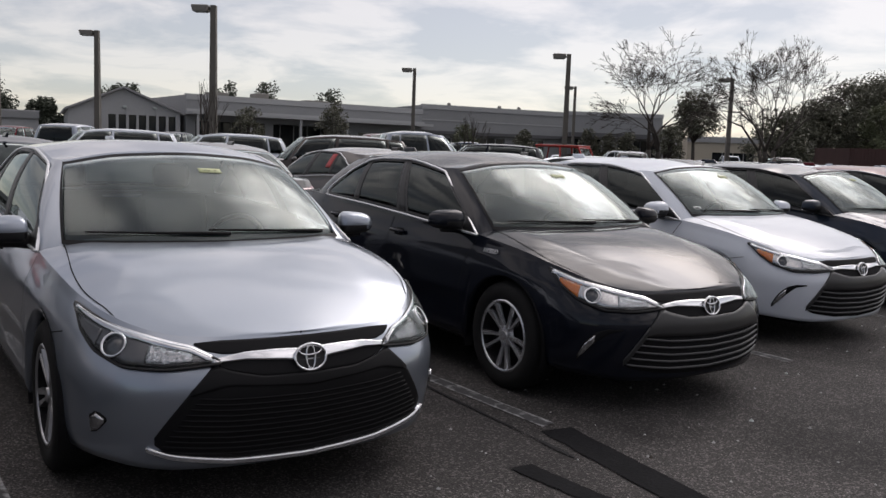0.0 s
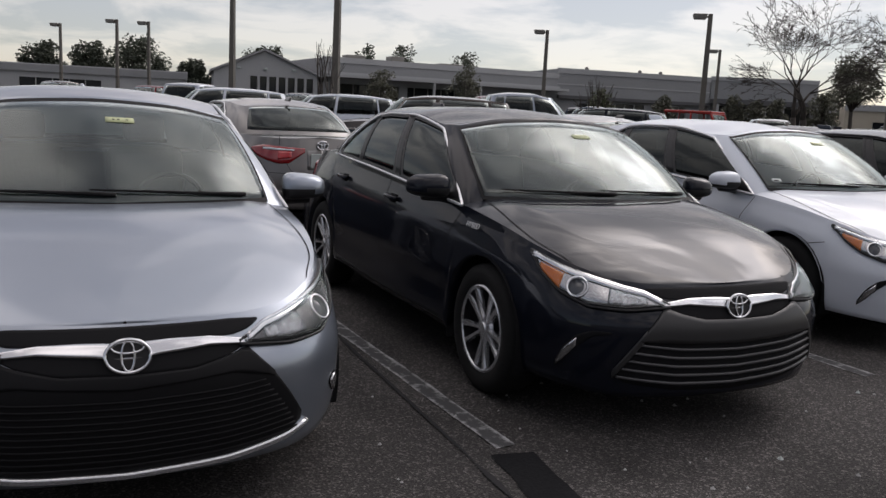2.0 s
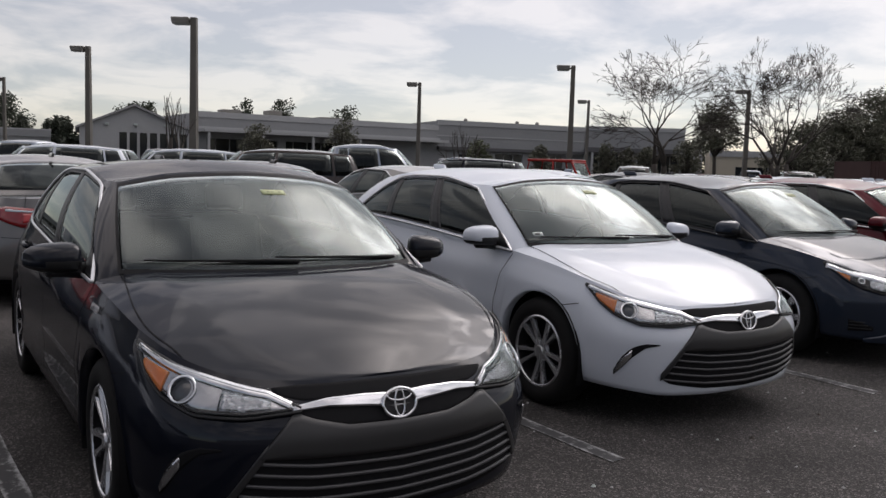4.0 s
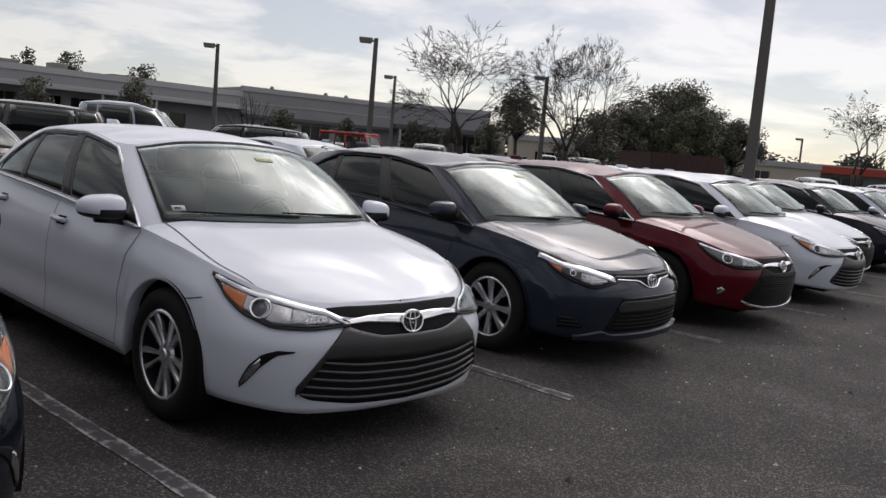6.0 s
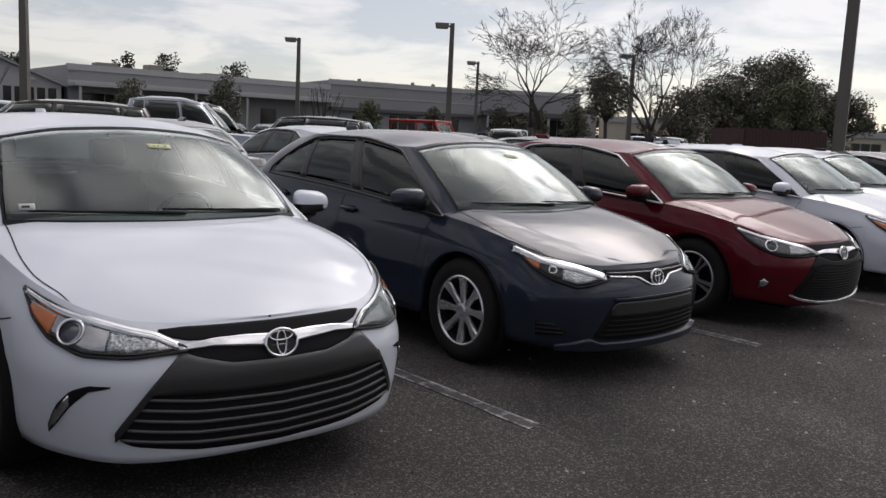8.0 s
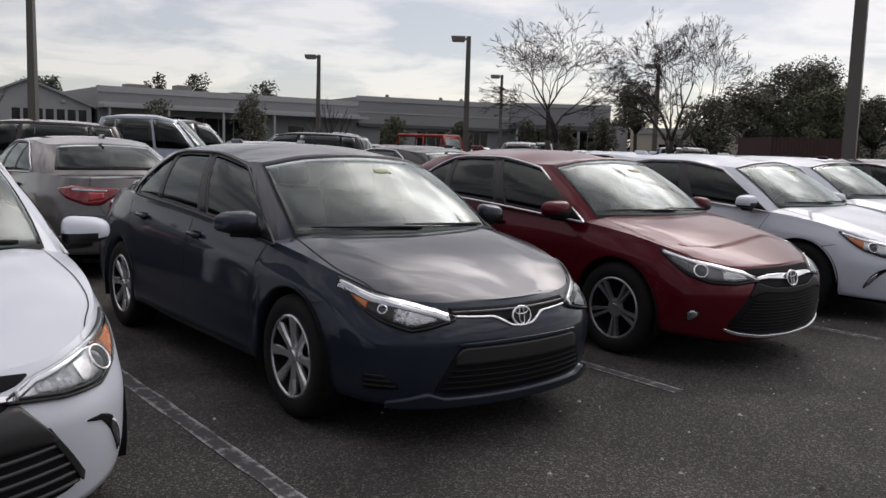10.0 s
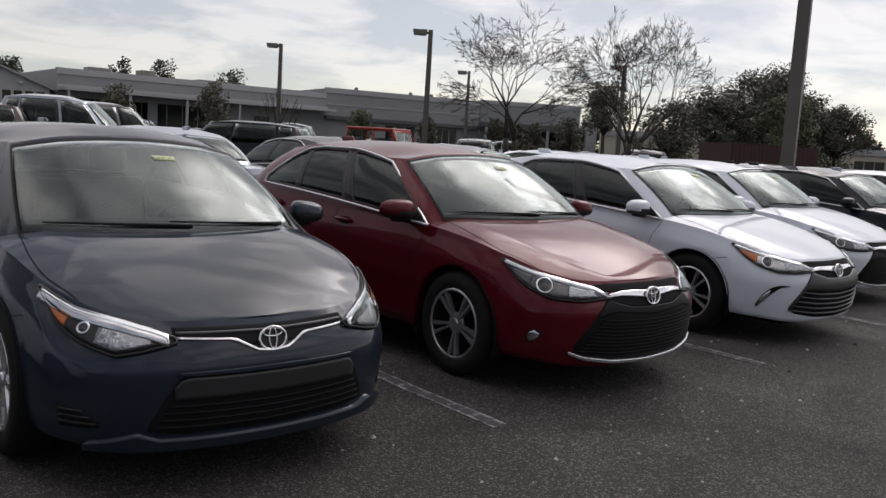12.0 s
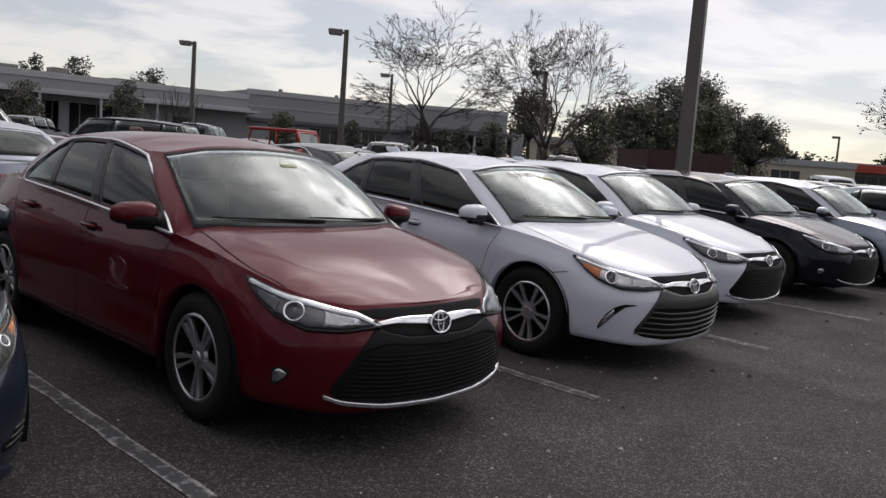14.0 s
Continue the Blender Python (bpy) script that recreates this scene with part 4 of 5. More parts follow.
TRUCK_CABIN = [(-.45, 0, 1.14, -1.1, 0, 1.84), (-.50, .45, 1.14, -1.12, .35, 1.835), (-.70, .80, 1.12, -1.2, .64, 1.81), (-.90, .90, 1.15, -1.35, .70, 1.83), (-1.5, .92, 1.17, -1.6, .72, 1.87),
               (-2.1, .92, 1.18, -2.1, .72, 1.87), (-2.55, .91, 1.18, -2.45, .71, 1.84), (-2.72, .80, 1.18, -2.58, .62, 1.83), (-2.76, .40, 1.18, -2.62, .30, 1.835), (-2.77, 0, 1.18, -2.63, 0, 1.84)]


def build_utility(kind, mat, label, fine=2.6):
    """A suv, pickup_truck or sedan of the further rows."""
    flank, cab, axles, r = {"suv": (SUV_FLANK, SUV_CABIN, (0, -2.9), .37), "pickup_truck": (TRUCK_FLANK, TRUCK_CABIN, (0, -3.6), .40), "sedan": (SEDAN_FLANK, SEDAN_CABIN, (0, -2.775), .333)}[kind]
    car = tagged(new(kind), label, {"suv": "suv", "pickup_truck": "pickup truck", "sedan": "car"}[kind])
    shell, cabin = Shell(flank, axles, r + .06, r, mid=.5 if kind == "sedan" else .65, crease=.01), Cabin(cab)
    y_out = max(row[1] for row in flank) - .03
    wl, wh = [(0, .06), (2, .08)], [(0, .96), (2, .95)]
    sl, sh = [(2.2, .10), (6.4, .12)], [(2.2, .90), (6.4, .90)]
    if kind == "sedan":
        sl, sh = [(2.9, .04), (6.05, .07)], [(2.9, .90), (4.7, .925), (5.1, .86), (5.85, .36), (6.05, .15)]
    bl, bh = [(7.2, .12), (9, .12)], [(7.2, .92), (9, .93)]
    panes = [("front_door_glass", 2.35, 4.0), ("rear_door_glass", 4.12, 5.4), ("quarter_glass", 5.5, 6.3)] if kind != "sedan" else [("front_door_glass", 3.0, 3.96), ("rear_door_glass", 4.07, 5.0), ("quarter_glass", 5.06, 5.98)]
    holes = [(-1.86, 1.86, wl, wh), (7.3, 9, bl, bh), (-9, -7.3, bl, bh)]
    holes += [(*sorted((s * a0, s * a1)), sl, sh) for s in (1, -1) for _, a0, a1 in panes]
    hood_z = [(row[0] - row[4], row[3] + (.05 if i > 2 else .0)) for i, row in enumerate(flank[:6])]
    tail = flank[-1]
    deck = [(tail[0] + 1.0, tail[3] + .02), (tail[0], tail[3] + .005)]
    shell_parts(car, shell, cabin, mat, holes, hood_z, deck, .05, fine, cab[0][0] - .2, {"suv": -3.6, "pickup_truck": -2.7, "sedan": -2.62}[kind])
    part("windshield", mesh_of(*cabin.patch(-1.92, 1.92, wl, wh, n=14, nv=5)), WINDSHIELD, car)
    part("rear_window", mesh_of(*cabin.patch(7.22, 9, bl, bh, n=7, nv=5, wrap=True)), TINTED, car)
    part("floor_pan", mesh_of(*box(tail[0] + .3, .5, -.75, .75, r - .08, r + .25), smooth=False), VOID, car)
    part("dashboard", mesh_of(*box(cab[0][0] - .6, cab[0][0] - .1, -.7, .7, .6, cab[0][2] - .05), smooth=False), DASH, car)
    part("seats", mesh_of(*join(*[box(x - .16, x, y - .24, y + .24, .6, cab[4][5] - .25) for x in (cab[4][0] - .2, cab[4][0] - 1.0) for y in (-.36, .36)]), smooth=False), CLOTH, car)
    for s in (1, -1):
        for nm, a0, a1 in panes:
            part(nm, mesh_of(*cabin.patch(s * a0, s * a1, sl, sh, n=9, nv=4)), TINTED, car)
        for x in axles:
            build_wheel(car, x, s, r, .22, y_out, 6, .05, r * .66, n=16)
            arch = [(x + (r + .07) * math.cos(t), r + (r + .07) * math.sin(t)) for t in np.linspace(-.3, math.pi + .3, 12)]
            part("wheel_liner", mesh_of(*grid(np.array([[(px, s * y, pz) for y in (.5, y_out)] for px, pz in arch]))), VOID, car)
        zt = float(shell.at(2.5, 3))
        part("headlight", mesh_of(*shell.patch(s * 1.6, s * 3.2, [(s * 1, zt - .20), (s * 4, zt - .14)], [(s * 1, zt - .06), (s * 4, zt - .03)], .006, .01)), REFLECTOR, car)
        k = shell.last - 2.4
        part("tail_light", mesh_of(*shell.patch(s * k, s * (k + 1.2), [(s * k, tail[3] - .28), (s * 14, tail[3] - .26)], [(s * k, tail[3] - .06), (s * 14, tail[3] - .06)], .008, .01)), RED_LENS, car)
        wing_mirror(car, s, PLASTIC if kind == "pickup_truck" else mat, cab[3][0] + .02, cab[3][1] + .04, cab[3][2] + .06, True)
    z0, z1 = float(shell.at(0, 2)), float(shell.at(0, 3))
    part("grille", mesh_of(*shell.patch(-1.5, 1.5, [(-2, z1 - .30), (2, z1 - .30)], [(-2, z1 - .05), (2, z1 - .05)], .004, .006)), VOID, car)
    part("grille_bar", mesh_of(*shell.patch(-1.5, 1.5, [(-2, z1 - .20), (2, z1 - .20)], [(-2, z1 - .14), (2, z1 - .14)], .012, .014)), CHROME, car)
    part("bumper", mesh_of(*shell.patch(-2.6, 2.6, [(-3, z0), (3, z0)], [(-3, z0 + .18), (3, z0 + .18)], .02, .03)), CHROME if kind == "pickup_truck" else PLASTIC, car)
    return car


def build_jeep(mat, label):
    """A boxy open off-roader with a roll frame."""
    car = tagged(new("off_roader"), label, "off-roader")
    part("body", bevelled(-3.1, -.55, -.75, .75, .55, 1.15, .04), mat, car)
    part("hood", bevelled(-.6, .62, -.58, .58, .6, 1.10, .05), mat, car)
    part("grille", mesh_of(*join(*[box(.62, .635, y - .03, y + .03, .72, 1.0) for y in np.linspace(-.36, .36, 7)]), smooth=False), VOID, car)
    part("bumper", bevelled(.72, .88, -.75, .75, .5, .66, .03), PLASTIC, car)
    for s in (1, -1):
        part("fender", bevelled(-.5, .6, *sorted((s * .55, s * .9)), .86, .93, .03), PLASTIC, car)
        part("rear_fender", bevelled(-3.0, -1.95, *sorted((s * .72, s * .9)), .86, .93, .03), PLASTIC, car)
        part("headlight", mesh_of(*lathe([(0, .0), (.09, .0), (.1, -.02)], 16)), REFLECTOR, car).matrix_basis = pose(.64, s * .44, .88, 0, 0, -90)
        part("roll_bar", mesh_of(*tube([(-.62, s * .66, 1.1), (-.95, s * .60, 1.78), (-1.9, s * .6, 1.82), (-2.9, s * .6, 1.8), (-3.05, s * .66, 1.12)], .05, 8)), mat, car)
        part("door_pillar", mesh_of(*tube([(-1.75, s * .68, 1.1), (-1.8, s * .6, 1.82)], .045, 8)), mat, car)
        for x in (0, -2.45):
            build_wheel(car, x, s, .40, .25, .86, 5, .05, .22, n=24)
    part("windshield_frame", mesh_of(*tube([(-.62, -.64, 1.12), (-.92, -.6, 1.76), (-.92, .6, 1.76), (-.62, .64, 1.12)], .04, 8)), mat, car)
    part("windshield", mesh_of([(-.62, -.6, 1.14), (-.62, .6, 1.14), (-.9, .56, 1.74), (-.9, -.56, 1.74)], [(0, 1, 2, 3)], False), WINDSHIELD, car)
    part("soft_top", bevelled(-3.0, -.9, -.66, .66, 1.78, 1.88, .04), mat, car)
    for y in (-.36, .36):
        part("seat", bevelled(-1.75, -1.55, y - .25, y + .25, .9, 1.5, .05), CLOTH, car)
    part("spare_wheel", mesh_of(*lathe([(.2, 0), (.38, .0), (.4, .05), (.4, .17), (.38, .22), (.2, .22)], 24)), RUBBER, car).matrix_basis = pose(-3.12, 0, 1.0, 0, 0, 90)
    part("axle_block", mesh_of(*box(-2.9, .4, -.5, .5, .4, .6), smooth=False), VOID, car)
    return car


def street_lamp(x, y, h=7.6, heading=180.0, w=.24, lean=0.0, base=True, label="tall grey square lamp post with a shoebox lamp head"):
    """A square tapered post on a concrete base, with one boxy head on a short arm."""
    lamp = tagged(new("street_lamp"), label, "street lamp", "lamp posts of the car park")
    lamp.matrix_basis = pose(x, y, 0, 0, lean, heading)
    a, b = w / 2, w * .36
    v = [(i * k, j * k, z) for z, k in ((.0, a), (h, b)) for i, j in ((-1, -1), (1, -1), (1, 1), (-1, 1))]
    part("post", mesh_of(v, [(0, 1, 5, 4), (1, 2, 6, 5), (2, 3, 7, 6), (3, 0, 4, 7), (4, 5, 6, 7)], False), POST, lamp)
    if base:
        part("footing", mesh_of(*lathe([(.0, 0), (w * 1.35, 0), (w * 1.35, .72), (w * 1.25, .78), (0, .78)], 24)), CONCRETE, lamp).matrix_basis = pose(0, 0, .78, -90, 0, 0)
    part("arm", mesh_of(*box(.0, .35, -.05, .05, h - .22, h - .12), smooth=False), POST, lamp)
    head = bevelled(.18, .98, -.27, .27, h - .30, h, .05)
    for vert in head.verts:
        if vert.co.z < h - .2:
            vert.co.y *= .86
            vert.co.x = .58 + (vert.co.x - .58) * .9
    hd = part("lamp_head", head, LAMP_GREY, lamp)
    part("diffuser", mesh_of(*box(.28, .88, -.19, .19, h - .315, h - .303), smooth=False), PAPER, hd)
    return lamp


def bare_tree(x, y, h, seed, width=0, spread=1.0, stems=1, leaves=0, deepest=8, name="bare_tree", label="leafless tree with a wide crown of fine twigs"):
    """A forking trunk, limbs and fine twigs."""
    rng = random.Random(seed)
    tree = tagged(new(name), label, "tree")
    tree.matrix_basis = pose(x, y, 0, 0, 0, rng.uniform(0, 360))
    wood, twigs, tips = [], [], []

    def grow(p, d, length, r, depth):
        pts, rs = [p], [r]
        steps = 3 if depth < 4 else 2 if depth < 6 else 1
        for i in range(steps):
            d = (d + Vector((rng.gauss(0, .11), rng.gauss(0, .11), rng.gauss(.05 if depth < 4 else -.02, .08)))).normalized()
            p = p + d * length / steps
            pts.append(p)
            rs.append(r * (1 - .3 * (i + 1) / steps))
        (wood if depth < 3 else twigs).append(tube(pts, rs, 7 if depth < 2 else 4 if depth < 4 else 3))
        if depth >= deepest:
            tips.append(p)
            return
        for k in range(3 if depth > 0 and rng.random() < .5 else 2):
            side = Vector((rng.gauss(0, 1), rng.gauss(0, 1), rng.gauss(0, .35)))
            side = (side - d * side.dot(d)).normalized()
            nd = (d + side * rng.uniform(.34, .72) * spread).normalized()
            start = pts[-1] if k < 2 else pts[len(pts) // 2]
            grow(start, nd, length * rng.uniform(.64, .88), max(rs[-1] * rng.uniform(.62, .84), .009), depth + 1)
    for s in range(stems):
        a = 2 * math.pi * s / max(stems, 1) + .5
        tilt = .28 if stems > 1 else .04
        grow(Vector((.12 * math.cos(a), .12 * math.sin(a), 0)) * (stems > 1), Vector((tilt * math.cos(a), tilt * math.sin(a), 1)).normalized(), h * .22, h * .021, 0)
    top = sorted(t.z for t in tips)[int(len(tips) * .97)]
    reach = sorted(math.hypot(t.x, t.y) for t in tips)[int(len(tips) * .88)]
    kx, kz = (width / 2 / reach) if width else h / top, h / top
    wood, twigs = [([(v[0] * kx, v[1] * kx, v[2] * kz) for v in m[0]], m[1]) for m in wood], [([(v[0] * kx, v[1] * kx, v[2] * kz) for v in m[0]], m[1]) for m in twigs]
    tips = [Vector((t.x * kx, t.y * kx, t.z * kz)) for t in tips]
    part("trunk", mesh_of(*join(*wood)), BARK, tree)
    tagged(part("twig_mass", mesh_of(*join(*twigs), smooth=False), BARK, tree), kind="stuff")
    if leaves:
        tagged(part("crown", leaf_mesh([(t, .5) for t in tips], leaves, rng, .13), LEAF_LIGHT, tree), kind="stuff")
    return tree


def leaf_mesh(clumps, count, rng, size):
    """Small bent leaves scattered in clumps (centre, radius)."""
    vs, fs = [], []
    for _ in range(count):
        c, r = rng.choice(clumps)
        d = Vector((rng.gauss(0, 1), rng.gauss(0, 1), rng.gauss(0, .8))).normalized() * r * rng.random() ** .45
        p = Vector(c) + d
        a = Vector((rng.gauss(0, 1), rng.gauss(0, 1), rng.gauss(0, .6))).normalized()
        b = a.cross(Vector((rng.gauss(0, 1), rng.gauss(0, 1), rng.gauss(0, 1)))).normalized()
        k = size * rng.uniform(.6, 1.4)
        i = len(vs)
        vs += [p - a * k, p + b * k * .45, p + a * k, p - b * k * .45]
        fs += [(i, i + 1, i + 2), (i, i + 2, i + 3)]
    return mesh_of(vs, fs, False)


def leafy_tree(x, y, h, width, seed, count=3500, size=.28, low=.25, name="tree", label="dark green broadleaf tree", mat=None):
    """A trunk with limbs, each ending in leaf clumps of uneven size."""
    rng = random.Random(seed)
    tree = tagged(new(name), label, "tree")
    tree.matrix_basis = pose(x, y, 0)
    limbs, clumps = [], []
    fork = Vector((0, 0, h * low))
    limbs.append(tube([(0, 0, 0), (rng.gauss(0, .05), 0, h * low * .5), fork], [h * .028, h * .022, h * .02], 8))
    for k in range(30):
        a, up = 2.4 * k + rng.gauss(0, .3), (k + rng.random()) / 30
        rad = .84 * width / 2 * math.sqrt(max(.05, 1 - (up * .97) ** 2)) * (rng.uniform(.8, 1.0) if k % 3 else rng.uniform(.2, .6))
        tip = Vector((rad * math.cos(a), rad * math.sin(a), h * (low + .12 + (1 - low - .2) * up)))
        mid = fork.lerp(tip, .5) + Vector((rng.gauss(0, .15), rng.gauss(0, .15), .1 * h * rng.random()))
        limbs.append(tube([fork, mid, tip], [h * .012, h * .008, h * .003], 5))
        clumps.append((tip, width * rng.uniform(.09, .16)))
        clumps.append((mid.lerp(tip, .6) + Vector((rng.gauss(0, .4), rng.gauss(0, .4), rng.gauss(0, .3))), width * rng.uniform(.09, .15)))
    part("trunk", mesh_of(*join(*limbs)), BARK, tree)
    tagged(part("crown", leaf_mesh(clumps, count, rng, size), mat or LEAF, tree), kind="stuff")
    return tree


# ---- the lot ----
def asphalt_material():
    m = material("asphalt", (0.0455, 0.0425, 0.041), 0.88, spec=0.25, vary=0.3, scale=0.35, fine=0.8, fine_scale=80.0, bump=0.9)
    n, l = m.node_tree.nodes, m.node_tree.links
    p = n["Principled BSDF"]
    base = p.inputs["Base Color"].links[0].from_socket
    tc = n.new("ShaderNodeTexCoord")
    specks = n.new("ShaderNodeTexVoronoi")
    specks.inputs["Scale"].default_value = 105.0
    l.new(tc.outputs["Object"], specks.inputs["Vector"])
    pick = n.new("ShaderNodeMapRange")
    pick.inputs["From Min"].default_value, pick.inputs["From Max"].default_value = 0.70, 0.95
    pick.inputs["To Min"].default_value, pick.inputs["To Max"].default_value = 0.0, 1.0
    sep = n.new("ShaderNodeSeparateColor")
    l.new(specks.outputs["Color"], sep.inputs["Color"]), l.new(sep.outputs["Red"], pick.inputs["Value"])
    mix = n.new("ShaderNodeMix")
    mix.data_type = "RGBA"
    l.new(pick.outputs["Result"], mix.inputs["Factor"])
    l.new(base, mix.inputs["A"])
    mix.inputs["B"].default_value = (0.14, 0.13, 0.123, 1)
    big = n.new("ShaderNodeTexNoise")
    big.inputs["Scale"].default_value, big.inputs["Detail"].default_value, big.inputs["Distortion"].default_value = 0.9, 6, 0.8
    l.new(tc.outputs["Object"], big.inputs["Vector"])
    k = n.new("ShaderNodeMapRange")
    k.inputs["From Min"].default_value, k.inputs["From Max"].default_value = 0.35, 0.62
    k.inputs["To Min"].default_value, k.inputs["To Max"].default_value = 0.62, 1.15
    l.new(big.outputs["Fac"], k.inputs["Value"])
    mul = n.new("ShaderNodeVectorMath")
    mul.operation = "SCALE"
    l.new(mix.outputs["Result"], mul.inputs[0]), l.new(k.outputs["Result"], mul.inputs["Scale"])
    grain = n.new("ShaderNodeTexNoise")
    grain.inputs["Scale"].default_value, grain.inputs["Detail"].default_value = 130.0, 2
    l.new(tc.outputs["Object"], grain.inputs["Vector"])
    g = n.new("ShaderNodeMapRange")
    g.inputs["From Min"].default_value, g.inputs["From Max"].default_value = 0.36, 0.66
    g.inputs["To Min"].default_value, g.inputs["To Max"].default_value = 0.45, 1.6
    l.new(grain.outputs["Fac"], g.inputs["Value"])
    mul2 = n.new("ShaderNodeVectorMath")
    mul2.operation = "SCALE"
    l.new(mul.outputs["Vector"], mul2.inputs[0]), l.new(g.outputs["Result"], mul2.inputs["Scale"])
    l.new(mul2.outputs["Vector"], p.inputs["Base Color"])
    return m


def worn_paint():
    """Chalky line paint, worn through to the asphalt in patches."""
    m = material("worn_line_paint", (0.38, 0.38, 0.38), 0.8, vary=0.2, scale=3, fine=0.3, fine_scale=50)
    n, l = m.node_tree.nodes, m.node_tree.links
    p = n["Principled BSDF"]
    base = p.inputs["Base Color"].links[0].from_socket
    tc, wear, ramp2, mix = n.new("ShaderNodeTexCoord"), n.new("ShaderNodeTexNoise"), n.new("ShaderNodeValToRGB"), n.new("ShaderNodeMix")
    wear.inputs["Scale"].default_value, wear.inputs["Detail"].default_value, wear.inputs["Roughness"].default_value = 11.0, 8, 0.75
    l.new(tc.outputs["Object"], wear.inputs["Vector"])
    # tyres wear the middle first; the edges of the stroke last longest
    sep, away, keep, total = n.new("ShaderNodeSeparateXYZ"), n.new("ShaderNodeMath"), n.new("ShaderNodeMapRange"), n.new("ShaderNodeMath")
    away.operation = "ABSOLUTE"
    l.new(tc.outputs["Object"], sep.inputs["Vector"]), l.new(sep.outputs["Y"], away.inputs[0]), l.new(away.outputs[0], keep.inputs["Value"])
    keep.inputs["From Min"].default_value, keep.inputs["From Max"].default_value = 0.026, 0.044
    keep.inputs["To Min"].default_value, keep.inputs["To Max"].default_value = -0.07, 0.07
    l.new(wear.outputs["Fac"], total.inputs[0]), l.new(keep.outputs["Result"], total.inputs[1]), l.new(total.outputs[0], ramp2.inputs["Fac"])
    ramp2.color_ramp.elements[0].position, ramp2.color_ramp.elements[1].position = 0.46, 0.64
    mix.data_type = "RGBA"
    l.new(ramp2.outputs["Color"], mix.inputs["Factor"])
    mix.inputs["A"].default_value = (0.048, 0.048, 0.049, 1)
    l.new(base, mix.inputs["B"]), l.new(mix.outputs["Result"], p.inputs["Base Color"])
    return m


ASPHALT = asphalt_material()
LINE = worn_paint()
CRACK = material("crack_sealer", (0.03, 0.03, 0.031), 0.9, spec=0.15, vary=0.5, scale=6)
TAR = material("tar_sealer", (0.014, 0.014, 0.015), 0.95, spec=0.08, vary=0.4, scale=4, fine=0.4, fine_scale=70, bump=0.4)
CONCRETE = material("concrete", (0.36, 0.36, 0.35), 0.85, vary=0.2, scale=1.5, fine=0.15)
POST = material("weathered_post_paint", (0.115, 0.105, 0.09), 0.6, vary=0.2, scale=1.2, fine=0.1)
LAMP_GREY = material("lamp_head_paint", (0.22, 0.21, 0.19), 0.55, vary=0.15, scale=3)
BARK = material("bark", (0.055, 0.047, 0.04), 0.9, vary=0.3, scale=3, fine=0.3, fine_scale=30)
# LEAF is lighter and greyer than the foliage: distance haze mixed into the colour
LEAF = material("leaf", (0.105, 0.105, 0.072), 0.6, vary=0.5, scale=0.5, fine=0.5, fine_scale=9)
LEAF_LIGHT = material("pale_leaf", (0.09, 0.10, 0.05), 0.6, vary=0.4, scale=0.6, fine=0.4, fine_scale=9)
LEAF_FAR = material("far_leaf", (0.06, 0.07, 0.048), 0.7, vary=0.5, scale=0.3, fine=0.4, fine_scale=6)
WALL = material("painted_block_wall", (0.27, 0.275, 0.28), 0.85, vary=0.12, scale=0.3, fine=0.08, fine_scale=4)
WALL_LIGHT = material("pale_wall", (0.38, 0.385, 0.39), 0.85, vary=0.10, scale=0.3, fine=0.06, fine_scale=4)
WALL_DARK = material("dark_wall", (0.10, 0.10, 0.105), 0.8, vary=0.2, scale=0.4)
ROOFING = material("roofing", (0.30, 0.30, 0.305), 0.7, vary=0.15, scale=0.5, fine=0.1, fine_scale=3)
CREAM = material("cream_wall", (0.50, 0.45, 0.36), 0.85, vary=0.12, scale=0.4)
MAROON = material("maroon_boards", (0.05, 0.022, 0.02), 0.8, vary=0.3, scale=1.0, fine=0.2, fine_scale=12)
RED_ROOF = material("red_roof", (0.38, 0.06, 0.035), 0.7, vary=0.15, scale=0.6)
PANE = material("dark_window_pane", (0.015, 0.018, 0.022), 0.08, vary=0.2, scale=2)
FRAME = material("window_frame_paint", (0.30, 0.30, 0.30), 0.5, vary=0.1)

me = mesh_of([(-3000, -3000, 0), (3000, -3000, 0), (3000, 3000, 0), (-3000, 3000, 0)], [(0, 1, 2, 3)], False)
ground = tagged(new("ground", me), "dark worn asphalt of a large car park", "asphalt", kind="structure")
me.materials.append(ASPHALT)

ROW = Vector((1.965, 1.763, 0))              # one stall along the row
STALL = radians(-51)


def painted_line(x, y, length, width=.10, mat=None, name="parking_line", label="worn white parking line on asphalt", head=STALL, rim=.005):
    """A strip from its front end back into the stall, with ragged ends."""
    rng = random.Random(int(x * 100))
    n = 24
    P = np.array([[(-length * i / n + (rng.gauss(0, .01) if i in (0, n) else 0), s * width / 2 + rng.gauss(0, .004), rim) for s in (-1, 1)] for i in range(n + 1)])
    ob = tagged(new(name, mesh_of(*grid(P, out_from=(0, 0, -5)), smooth=False)), label, "line marking", "parking lines", "structure")
    ob.data.materials.append(mat or LINE)
    ob.matrix_basis = pose(x, y, 0, 0, 0, math.degrees(head))
    return ob


LINE_ENDS = [(-1.25, 2.5), (.70, 4.22), (2.62, 5.98), (4.56, 7.67), (6.48, 9.58), (8.54, 11.29), (10.5, 13.05), (12.49, 14.81)]
for lx, ly in LINE_ENDS + [(12.49 + 1.965 * k, 14.81 + 1.763 * k) for k in range(1, 10)]:
    painted_line(lx, ly, 4.9)
    painted_line(lx - 6.6, ly + 7.3, 4.6)
painted_line(1.72, 2.44, 1.98, .19, TAR, "tar_strip", "black tar strip sealing a crack in the asphalt", rim=.006, head=radians(-60))
